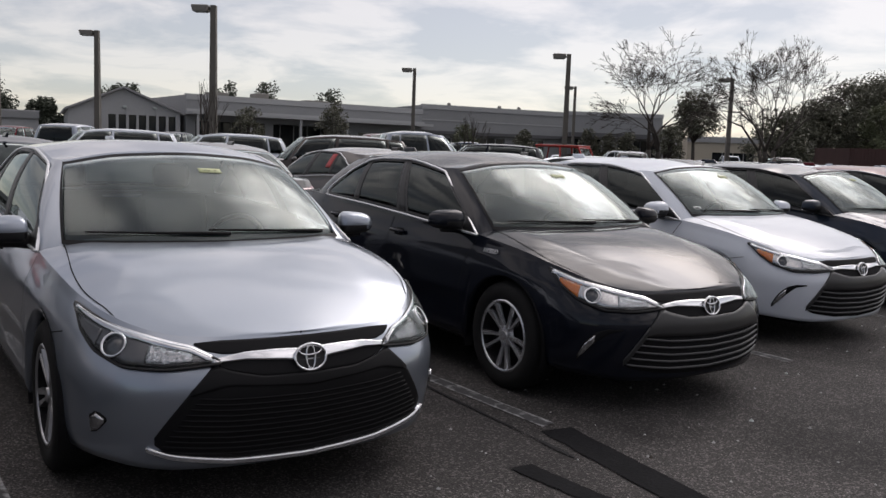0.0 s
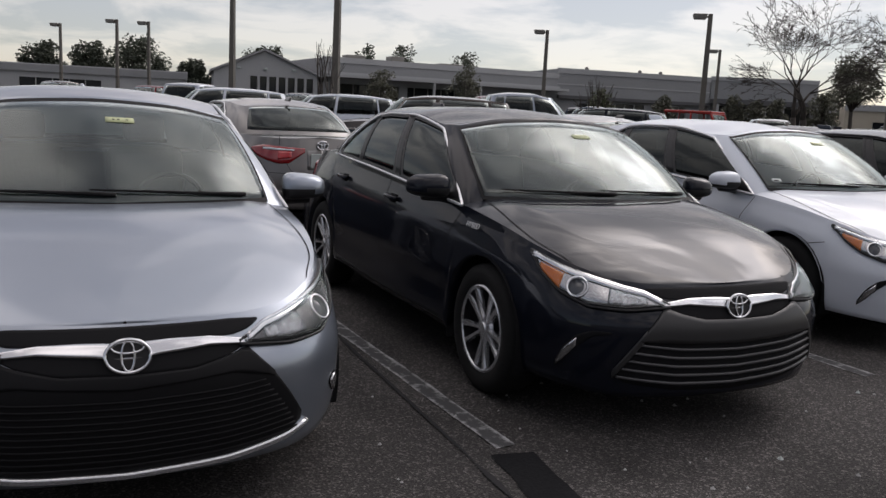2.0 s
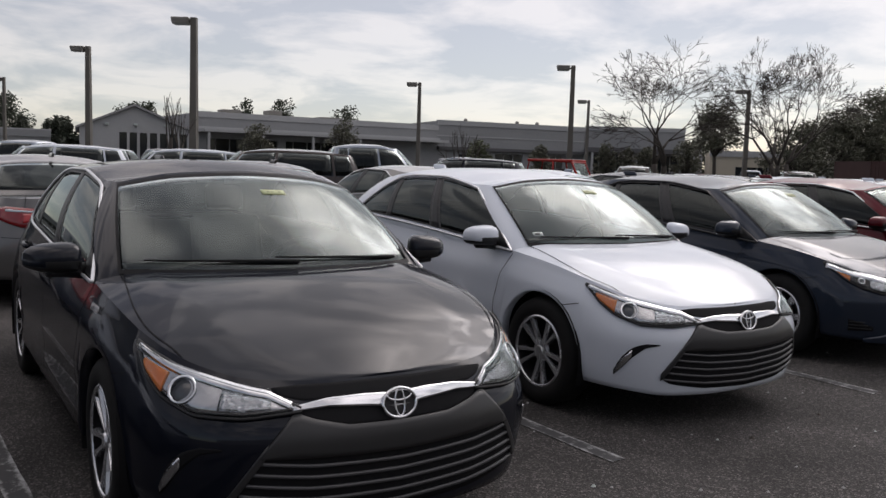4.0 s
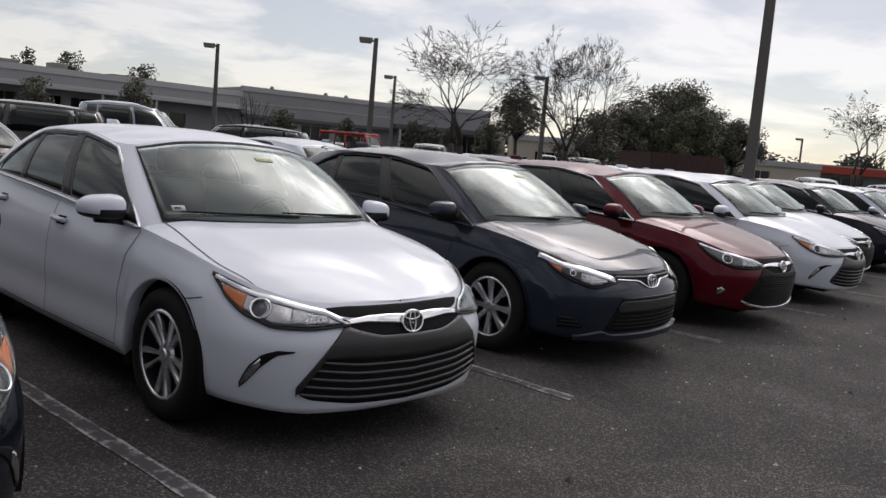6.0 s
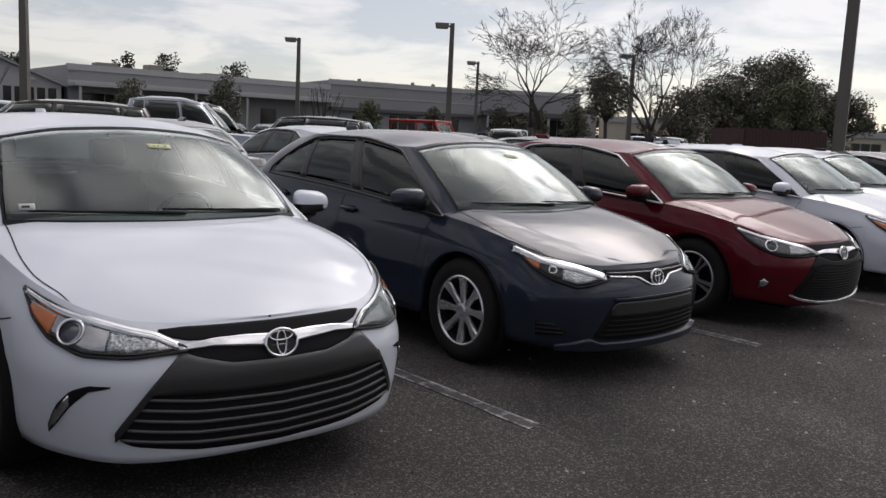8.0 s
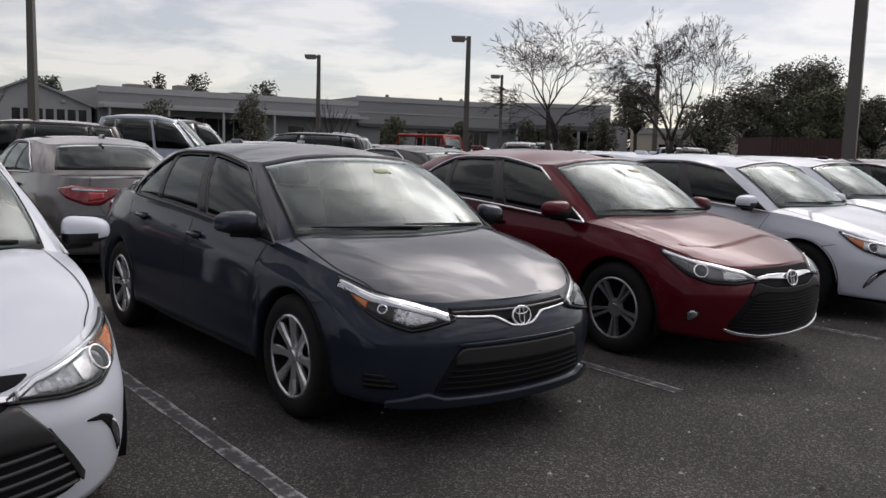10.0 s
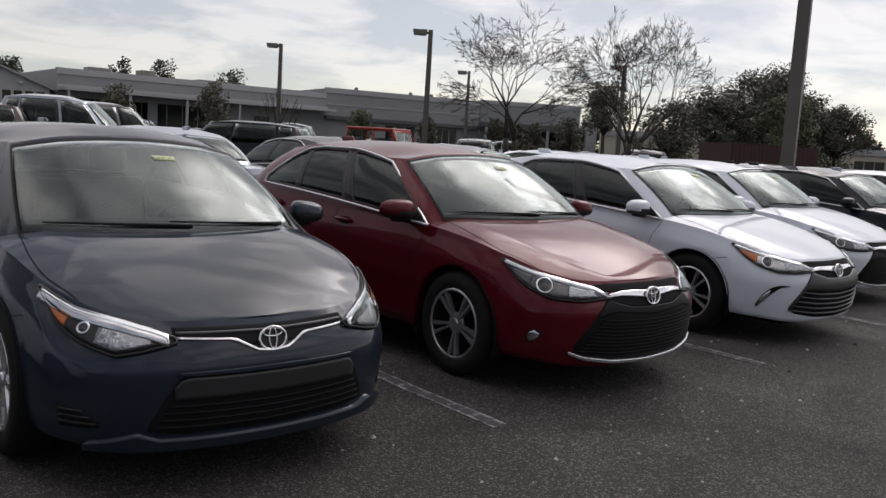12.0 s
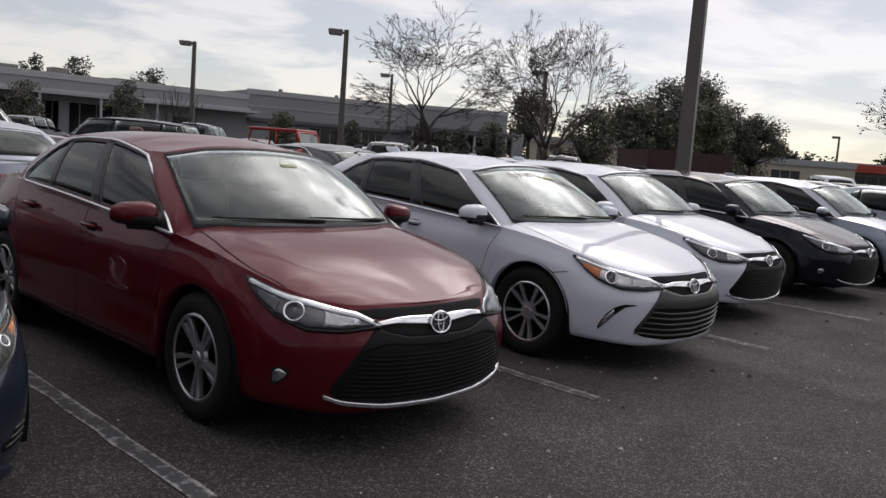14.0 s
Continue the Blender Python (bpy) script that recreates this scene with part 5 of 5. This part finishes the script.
painted_line(1.12, 2.92, .9, .12, TAR, "tar_strip", "black tar strip sealing a crack in the asphalt", rim=.006, head=radians(-48))
painted_line(.80, 3.72, 2.8, .022, CRACK, "tar_strip", "thin tar line beside a parking line", rim=.0062, head=radians(-55))

# grit and scraps on the asphalt
rng = random.Random(5)
for kind, count, size, mat, label in (("pebbles", 420, .011, CONCRETE, "pale grit scattered on the asphalt"), ("dry_leaves", 60, .028, BARK, "small dry leaves scattered on the asphalt"), ("paper_scraps", 26, .016, PAPER, "white scraps of litter on the asphalt")):
    vs, fs = [], []
    for _ in range(count):
        along, out = rng.uniform(-1, 6.5), rng.uniform(-3.6, 1.5)
        p = Vector((.7, 4.2, 0)) + ROW * along + Vector((math.cos(STALL), math.sin(STALL), 0)) * -out
        k = size * rng.uniform(.4, 1.2)
        i = len(vs)
        a = rng.uniform(0, 3)
        for j in range(5):
            rr = k * rng.uniform(.7, 1.1)
            vs.append((p.x + rr * math.cos(a + j * 1.257), p.y + rr * math.sin(a + j * 1.257), .001))
        vs.append((p.x, p.y, .002 + k * .8))
        fs += [(i + j, i + (j + 1) % 5, i + 5) for j in range(5)]
    ob = tagged(new(kind, mesh_of(vs, fs, False)), label, "litter", kind="stuff")
    ob.data.materials.append(mat)

# ---- first row, noses to the aisle ----
NARROW = (.98, .965, 1)
silver = put(build_sedan("sedan", PAINT["silver"], "sport", "silver sport sedan with black mesh grille"), *stand((-.376, 3.07), -53.5), size=NARROW)
black = put(build_sedan("sedan", PAINT["black"], "plain", "glossy black sedan with slatted dark grille"), *stand((1.652, 4.709), -53.2), size=NARROW)
compact = put(build_sedan("sedan", PAINT["slate"], "compact", "dark slate-blue compact sedan with wheel covers"), *stand((5.426, 8.703), -50.5), size=(.965, .96, .995))


def again(src, old, colour, label, x, y, heading, group="", z=0.0):
    c = copy_thing(src, pose(x, y, z, 0, 0, heading))
    recolour(c, PAINT[old], PAINT[colour])
    return tagged(c, label, group=group)


FRONT = "first row of parked cars"
for ob in (silver, black, compact):
    tagged(ob, group=FRONT)
white_car = again(black, "black", "white", "white sedan with slatted dark grille and windshield stickers", *stand((3.428, 6.798), -52.3), FRONT)
again(silver, "silver", "red", "dark red sport sedan with black mesh grille", *stand((7.426, 10.418), -49.7), FRONT)
again(black, "black", "white", "white sedan with slatted dark grille", *stand((9.46, 12.269), -49), FRONT)
again(silver, "silver", "white", "white sport sedan with black mesh grille", *stand((11.10, 14.46), -49.5), FRONT)
again(silver, "silver", "black", "black sport sedan with black mesh grille", *stand((13.25, 16.22), -50), FRONT)
again(black, "black", "silver", "silver sedan with slatted dark grille", *stand((15.3, 17.75), -50), FRONT)
again(black, "black", "grey", "grey sedan beside a silver sedan", *stand((-2.35, 1.35), -52), FRONT)

# word on the hybrid's front wing
word = bpy.data.curves.new("word", "FONT")
word.body, word.size, word.extrude, word.shear = "HYBRID", .042, .0015, .2
tmp = new("word", word)
bpy.context.view_layer.update()
letters = bpy.data.meshes.new_from_object(tmp.evaluated_get(bpy.context.evaluated_depsgraph_get()))
bpy.data.objects.remove(tmp)
lettering = part("hybrid_lettering", letters, TRIM, black, "small silver HYBRID lettering")
flank = Shell(SEDAN_FLANK, (0, -2.775), crease=0.014)
wing = flank.point(-float(flank.of_x(-.15)), .84)
lettering.matrix_basis = pose(-.24, float(wing[1]) - .014, .825, 72, 0, 0)

# paper in the white car's windshield corner
cab = Cabin(SEDAN_CABIN)
part("windshield_paper", mesh_of(*cab.patch(-1.70, -1.50, [(0, .115), (2, .115)], [(0, .175), (2, .175)], .007, .002, 6, 3)), PAPER, white_car, "pale paper sticker low in the windshield")
part("paper_mark", mesh_of(*cab.patch(-1.66, -1.56, [(0, .135), (2, .135)], [(0, .155), (2, .155)], .0085, .001, 4, 2)), INK, white_car)

# ---- second row, tails to the first ----
SECOND = "second row of parked cars"
TAIL = Vector((-2.11, 9.68, 0))
for k, colour, head in ((-2, "white", 129), (-1, "slate", 130), (0, "grey", 130), (1, "bronze", 131), (2, "grey", 129), (3, "silver", 130), (4, "black", 130), (5, "slate", 131), (6, "white", 130), (7, "silver", 130), (8, "black", 129)):
    p = TAIL + ROW * k
    h = radians(head)
    c = again(black, "black", colour, colour + " sedan parked with its tail to the first row", p.x + 3.75 * math.cos(h), p.y + 3.75 * math.sin(h), head, SECOND)
    for o in list(c.children_recursive):
        if o.name.startswith("hybrid_lettering"):
            bpy.data.objects.remove(o)
    if k in (1, 5):
        part("window_tag", mesh_of(*cab.patch(4.75, 4.98, [(0, .3), (9, .3)], [(0, .85), (9, .85)], .008, .002, 4, 6)), RED_TAG, c, "red and white paper tag in the window")

# ---- further vehicles ----
suv = put(build_utility("suv", PAINT["white"], "white suv parked across the aisle", 2.0), -12.3, 24.0, 205)
truck = put(build_utility("pickup_truck", PAINT["silver"], "silver crew-cab pickup truck", 2.0), .25, 22.9, 15)
sedan_far = put(build_utility("sedan", PAINT["white"], "white sedan in a far row", 3.0), 13.5, 66.0, 200)
again(suv, "white", "white", "white suv parked across the aisle", -9.6, 26.3, 200)
again(suv, "white", "black", "black suv with a rounded roof", -1.2, 30.0, 172)
again(suv, "white", "bronze", "dark bronze suv across the aisle", -5.2, 20.9, 195)
again(truck, "silver", "red", "dark red pickup truck seen from behind", -3.3, 29.6, 105)
again(truck, "silver", "grey", "grey pickup truck seen from behind", -.7, 27.2, 40)
again(truck, "silver", "white", "white pickup truck far off", 9.6, 70.5, 175)
again(truck, "silver", "navy", "dark blue pickup truck", -2.2, 44.0, 172)
put(build_jeep(PAINT["bright_red"], "bright red open off-roader with roll frame"), 5.6, 37.0, 330)

FAR = "far rows of parked vehicles"
rng = random.Random(11)
sources = [(sedan_far, "white", "sedan"), (suv, "white", "suv"), (sedan_far, "white", "sedan"), (truck, "silver", "pickup truck")]
tones = ["white", "silver", "grey", "black", "slate", "white", "bronze", "red", "silver"]


def far_row(x, y, n, step, heading, low_only=False, skip=()):
    """n vehicles from x, y on."""
    for i in range(n):
        src, old, word_ = sources[0] if low_only and rng.random() < .8 else sources[rng.randrange(4)]
        tone = tones[rng.randrange(len(tones))]
        if i in skip:
            continue
        again(src, old, tone, "%s %s in a far row of the car park" % (tone.replace("_", " "), word_), x + step[0] * i + rng.gauss(0, .12), y + step[1] * i + rng.gauss(0, .12), heading + rng.gauss(0, 1.2), FAR)


far_row(17.3, 19.5, 11, (1.965, 1.763), -50, True)          # rest of the first row
far_row(13.6, 29.4, 12, (1.965, 1.763), 130, True)          # rest of the second row
far_row(8.2, 45.5, 9, (2.7, .35), 80, True, skip=(1, 2))
far_row(-20.0, 31.5, 5, (2.65, .5), 84)
far_row(-30.0, 42.0, 7, (2.65, .5), 264)
far_row(-12.0, 52.0, 6, (2.65, .5), 84)
far_row(16.0, 62.0, 9, (2.7, .2), 92, True)
far_row(30.0, 56.0, 9, (2.6, 1.2), 110, True)
far_row(-1.0, 72.0, 8, (2.7, .35), 84, True, skip=(4, 5))
far_row(24.0, 84.0, 7, (2.8, .2), 90, True)
far_row(-35.0, 62.0, 7, (2.8, .6), 84)

# ---- lamp posts ----
for x, y, w, turn, base in ((12.85, 21.7, .26, 150, True), (4.9, 53.5, .34, 180, True), (8.05, 78.5, .30, 180, True), (-12.67, 39.0, .34, 180, True), (-22.75, 49.3, .34, 180, True), (18.44, 65.9, .34, 180, True), (-5.58, 66.0, .32, 180, True), (31.6, 80.0, .30, 180, False),
                            (-42.6, 68.5, .26, 180, False), (-40.2, 69.5, .26, 180, False), (-52.0, 74.0, .26, 180, False), (70.0, 118.0, .26, 180, False)):
    street_lamp(x + (.58 if turn == 180 else 0), y, 11.0 if x == 12.85 else 7.6, turn, w, base=base)

# ---- trees ----
bare_tree(9.8, 47.5, 7.5, 3, 7.4, 1.0, 2)
bare_tree(15.4, 46.0, 7.5, 8, 6.8, 1.0, 3)
bare_tree(54.5, 80.5, 9.5, 21, 9.0, .9, 2, 700, 7, label="half-bare tree with thin pale leaves")
bare_tree(-9.6, 30.5, 3.6, 5, 2.2, .45, 4, 0, 3, "crape_myrtle", "pruned bare multi-stemmed shrub")
bare_tree(-.2, 39.5, 3.2, 6, 2.0, .45, 4, 0, 3, "crape_myrtle", "pruned bare multi-stemmed shrub")
OAK = "dark green live oak with a dense crown"
leafy_tree(24.0, 97.0, 9.4, 6.5, 1, 7000, .15, .35, label="dark broadleaf tree with an open crown")
leafy_tree(25.6, 66.0, 6.2, 6.2, 2, 16000, .10, .36, label=OAK)
leafy_tree(30.2, 68.0, 8.5, 8.6, 3, 24000, .10, .36, label=OAK)
leafy_tree(33.4, 71.0, 7.2, 7.0, 4, 18000, .10, .36, label=OAK)
leafy_tree(35.0, 67.0, 5.9, 5.6, 6, 15000, .10, .36, label=OAK)
leafy_tree(29.0, 61.5, 6.4, 5.0, 5, 9000, .11, .15, label="small olive-green oak tree", mat=LEAF_LIGHT)
leafy_tree(31.0, 74.0, 4.6, 7.5, 9, 9000, .13, .04, label="dark bushy evergreen behind the oaks")
leafy_tree(36.5, 75.0, 4.4, 7.5, 10, 9000, .13, .04, label="dark bushy evergreen behind the oaks")
leafy_tree(21.0, 60.0, 5.2, 5.0, 7, 6000, .11, .2)
leafy_tree(17.6, 80.0, 4.6, 3.0, 17, 3500, .11, .2)
for i, (x, y, h, w) in enumerate(((-22.5, 83.0, 5.2, 3.6), (-14.2, 84.0, 6.0, 3.8), (-1.5, 92.0, 4.6, 3.4), (5.2, 98.0, 4.4, 2.8), (12.6, 99.0, 4.8, 2.4), (16.6, 96.0, 4.4, 2.6), (15.0, 100.0, 4.4, 2.4))):
    leafy_tree(x, y, h, w, 30 + i, 3000, .12, .12, label="small green tree in front of a low building", mat=LEAF_LIGHT if i == 2 else None)
for i, (x, y, h, w) in enumerate(((-35.0, 118.0, 10.2, 5.0), (-29.5, 118.0, 10.6, 5.5), (-21.0, 120.0, 9.8, 6.5), (-47.0, 112.0, 8.9, 9.0), (-53.7, 104.0, 6.3, 5.8), (-61.5, 104.0, 9.0, 9.0), (-68.5, 104.0, 8.2, 7.2), (-75.5, 104.0, 8.0, 7.8))):
    leafy_tree(x, y, h, w, 50 + i, 6000 if x < -40 else 2600, .24 if x < -40 else .2, .12, label="tree rising behind the buildings", mat=LEAF_FAR)
for i in range(16):
    a = i / 15
    leafy_tree(28 + 95 * a, 128 - 18 * a + rng.gauss(0, 4), rng.uniform(3.8, 6.2), rng.uniform(8, 13), 80 + i, 1300, .4, .1, label="distant tree on the far side of the road", mat=LEAF_FAR)


# ---- buildings ----
def block(name, label, ax, ay, bx, by, h, depth, mat, bands=(), openings=(), roof=ROOFING, parapet=.25, cat="building"):
    """A flat-roofed building whose front runs from a to b. bands: (z0, z1, out, material); openings: (x0, x1, z0, z1, panes, inset)."""
    L, turn = math.hypot(bx - ax, by - ay), math.degrees(math.atan2(by - ay, bx - ax))
    b = tagged(new(name), label, cat)
    b.matrix_basis = pose(ax, ay, 0, 0, 0, turn)
    xs = sorted({0.0, L, *[o[0] for o in openings], *[o[1] for o in openings]})
    pieces = []
    for x0, x1 in zip(xs[:-1], xs[1:]):
        hole = [o for o in openings if o[0] <= x0 + 1e-6 and o[1] >= x1 - 1e-6]
        if hole:
            o = hole[0]
            pieces += [box(x0, x1, 0, .3, o[3], h)] + ([box(x0, x1, 0, .3, 0, o[2])] if o[2] > 0 else [])
        else:
            pieces.append(box(x0, x1, 0, .3, 0, h))
    for piece in pieces:
        part("front_wall", mesh_of(*piece, smooth=False), mat, b)
    for nm, bx0, bx1, by0, by1 in (("side_wall", 0, .3, .3, depth), ("side_wall", L - .3, L, .3, depth), ("back_wall", .3, L - .3, depth - .3, depth)):
        part(nm, mesh_of(*box(bx0, bx1, by0, by1, 0, h), smooth=False), mat, b)
    part("roof", mesh_of(*box(.3, L - .3, .3, depth - .3, h - .5, h - .3), smooth=False), roof, b)
    part("coping", mesh_of(*box(-.08, L + .08, -.08, .38, h, h + .12), smooth=False), WALL_LIGHT, b)
    for z0, z1, out, m in bands:
        part("band", mesh_of(*box(-.05, L + .05, -out, -.003, z0, z1), smooth=False), m, b)
    for x0, x1, z0, z1, panes, inset in openings:
        w = part("window", mesh_of(*box(x0, x1, inset, inset + .04, z0, z1), smooth=False), PANE, b)
        for i in range(panes + 1):
            x = x0 + (x1 - x0) * i / panes
            part("mullion", mesh_of(*box(x - .05, x + .05, inset - .06, inset - .002, z0, z1), smooth=False), FRAME, w)
        part("sill", mesh_of(*box(x0, x1, inset - .08, inset - .002, z0, z0 + .08), smooth=False), FRAME, w)
    return b


# long pale showroom, in three stretches
porch = block("building", "long grey workshop building with a shaded porch", -31.5, 91.3, -7.3, 109.3, 6.4, 22, WALL,
              [(5.9, 6.4, .12, WALL_LIGHT), (4.6, 4.9, .5, WALL_LIGHT), (4.3, 4.6, 2.6, WALL_LIGHT)],
              [(1.0, 9.0, .4, 3.7, 5, 2.2), (10.0, 17.0, .3, 3.7, 4, 2.2), (21.0, 23.0, .2, 3.2, 1, .2)])
for x in (.5, 6.4, 12.3, 18.2):
    part("porch_post", mesh_of(*box(x - .12, x + .12, -2.5, -2.26, 0, 4.3), smooth=False), WALL_LIGHT, porch)
for x0, w, z in ((4, 2.2, .7), (9.5, 1.6, .9), (16, 3.0, .5)):
    part("roof_unit", bevelled(x0, x0 + w, 4, 6, 6.1, 6.4 + z, .05), LAMP_GREY, porch)
hall = block("building", "long grey showroom with a plain parapet", -7.3, 109.3, 11.7, 118.6, 7.1, 24, WALL,
             [(6.6, 7.1, .1, WALL_LIGHT), (3.5, 3.9, .7, WALL_DARK), (5.2, 5.35, .06, WALL_LIGHT)],
             [(3.0, 5.5, .4, 3.0, 2, .2), (8.0, 12.0, .3, 3.2, 3, .2), (14.0, 18.0, .3, 3.2, 4, .2)])
for x in (5.0, 12.5, 15.5):
    part("roof_vent", mesh_of(*lathe([(0, 0), (.25, 0), (.25, .3), (.1, .42), (0, .42)], 12)), LAMP_GREY, hall).matrix_basis = pose(x, 3, 7.3, 90, 0, 0)
entry = block("building", "showroom entrance with dark glazing under a deep fascia", 11.9, 118.9, 25.2, 119.6, 7.3, 20, WALL,
              [(3.9, 4.5, 3.0, WALL_DARK), (6.9, 7.3, .1, WALL_LIGHT)], [(.8, 6.5, .1, 3.7, 5, .25), (7.2, 12.6, .1, 3.7, 5, .25)])
for x in (.6, 4.6, 8.6, 12.7):
    part("porch_post", mesh_of(*box(x - .15, x + .15, -2.9, -2.6, 0, 3.9), smooth=False), WALL_LIGHT, entry)
part("sign_tower", bevelled(13.6, 15.0, -3, -1.8, 0, 4.6, .05), WALL_LIGHT, entry, "pale upright sign slab")

# gabled workshop with service bays
gable = tagged(new("workshop"), "pale gabled workshop with a row of open service bays", "building")
turn = math.degrees(math.atan2(91.0 - 85.9, -31.8 + 41.6))
gable.matrix_basis = pose(-41.8, 85.9, 0, 0, 0, turn)
L, eave, ridge = 11.0, 4.3, 6.6
bays = [(3.8 + 1.0 * i, 3.8 + 1.0 * i + .74) for i in range(7)]
pieces, last_x = [], 0.0
for b0, b1 in bays:
    pieces += [box(last_x, b0, 0, .3, 0, eave), box(b0, b1, 0, .3, 3.95, eave)]
    last_x = b1
pieces.append(box(last_x, L, 0, .3, 0, eave))
for piece in pieces:
    part("front_wall", mesh_of(*piece, smooth=False), WALL_LIGHT, gable)
v = [(0, 0, eave), (L, 0, eave), (L * .48, 0, ridge), (0, .3, eave), (L, .3, eave), (L * .48, .3, ridge)]
part("gable", mesh_of(v, [(0, 1, 2), (5, 4, 3), (0, 2, 5, 3), (2, 1, 4, 5)], False), WALL_LIGHT, gable)
part("side_wall", mesh_of(*box(0, .3, .3, 22, 0, eave), smooth=False), WALL_LIGHT, gable)
part("side_wall", mesh_of(*box(L - .3, L, .3, 22, 0, eave), smooth=False), WALL_LIGHT, gable)
part("back_wall", mesh_of(*box(0, L, 6, 6.2, 0, eave), smooth=False), WALL_DARK, gable)
for x0, z0, x1, z1 in ((-.4, eave - .15, L * .48, ridge + .05), (L * .48, ridge + .05, L + .4, eave - .15)):
    v = [(x0, -.4, z0), (x1, -.4, z1), (x1, 22, z1), (x0, 22, z0), (x0, -.4, z0 + .22), (x1, -.4, z1 + .22), (x1, 22, z1 + .22), (x0, 22, z0 + .22)]
    part("roof_slope", mesh_of(v, [(0, 1, 2, 3), (4, 7, 6, 5), (0, 4, 5, 1), (1, 5, 6, 2), (2, 6, 7, 3), (3, 7, 4, 0)], False), ROOFING, gable)
for b0, b1 in bays:
    part("bay_door", mesh_of(*box(b0, b1, .5, .56, 0, 3.95), smooth=False), PANE, gable)
for x in (2.6, 5.4, 8.4):
    part("wall_lamp", bevelled(x - .2, x + .2, -.3, -.003, 4.62, 4.85, .04), PAPER, gable)

block("building", "low pale building behind a line of trees", -78.0, 70.0, -46.0, 88.0, 3.9, 12, WALL_LIGHT, [(3.2, 3.9, .3, WALL)], [(6.0, 12.0, 1.0, 2.6, 4, .2), (20.0, 28.0, 1.0, 2.6, 5, .2)])
block("building", "low cream building beyond the road", 41.0, 96.0, 58.0, 92.0, 3.4, 10, CREAM, [(2.9, 3.4, .2, WALL_LIGHT)], [(3.0, 5.0, .8, 2.3, 2, .2), (9.0, 12.0, .8, 2.3, 3, .2)])
block("building", "low cream building beyond the road", 26.0, 108.0, 38.0, 106.0, 4.2, 10, CREAM, [(3.6, 4.2, .2, WALL_LIGHT)], [(3.0, 8.0, .8, 2.4, 4, .2)])
shop = block("building", "small white shop with a bright red canopy roof", 58.5, 98.5, 84.0, 90.0, 3.6, 10, WALL_LIGHT, [(2.7, 3.5, 2.2, RED_ROOF)], [(3.0, 8.0, .5, 2.3, 4, .2), (12.0, 20.0, .5, 2.3, 6, .2)], RED_ROOF)
part("pole_sign", bevelled(-1.2, -.2, -2, -1.7, 0, 3.6, .05), PAPER, shop, "white upright sign")

# boarded enclosure
hut = tagged(new("fence_enclosure"), "dark maroon boarded enclosure", "enclosure")
hut.matrix_basis = pose(22.2, 51.6, 0, 0, 0, 8)
for i in range(23):
    x = i * .22
    part("board", mesh_of(*box(x, x + .205, 0, .035, 0, 2.45 + .015 * (i % 3)), smooth=False), MAROON, hut)
part("rail", mesh_of(*box(0, 5.04, .036, .12, 2.1, 2.22), smooth=False), MAROON, hut)
part("side_panel", mesh_of(*box(-.04, 0, .04, 4.0, 0, 2.45), smooth=False), MAROON, hut)
part("side_panel", mesh_of(*box(5.04, 5.08, .04, 4.0, 0, 2.45), smooth=False), MAROON, hut)

# plain long wall, added out of view behind the aisle, to darken the cars' reflections
block("building", "plain grey wall added unseen behind the camera to darken reflections", 34.0, 2.0, -16.0, -42.0, 5.5, 10, WALL)
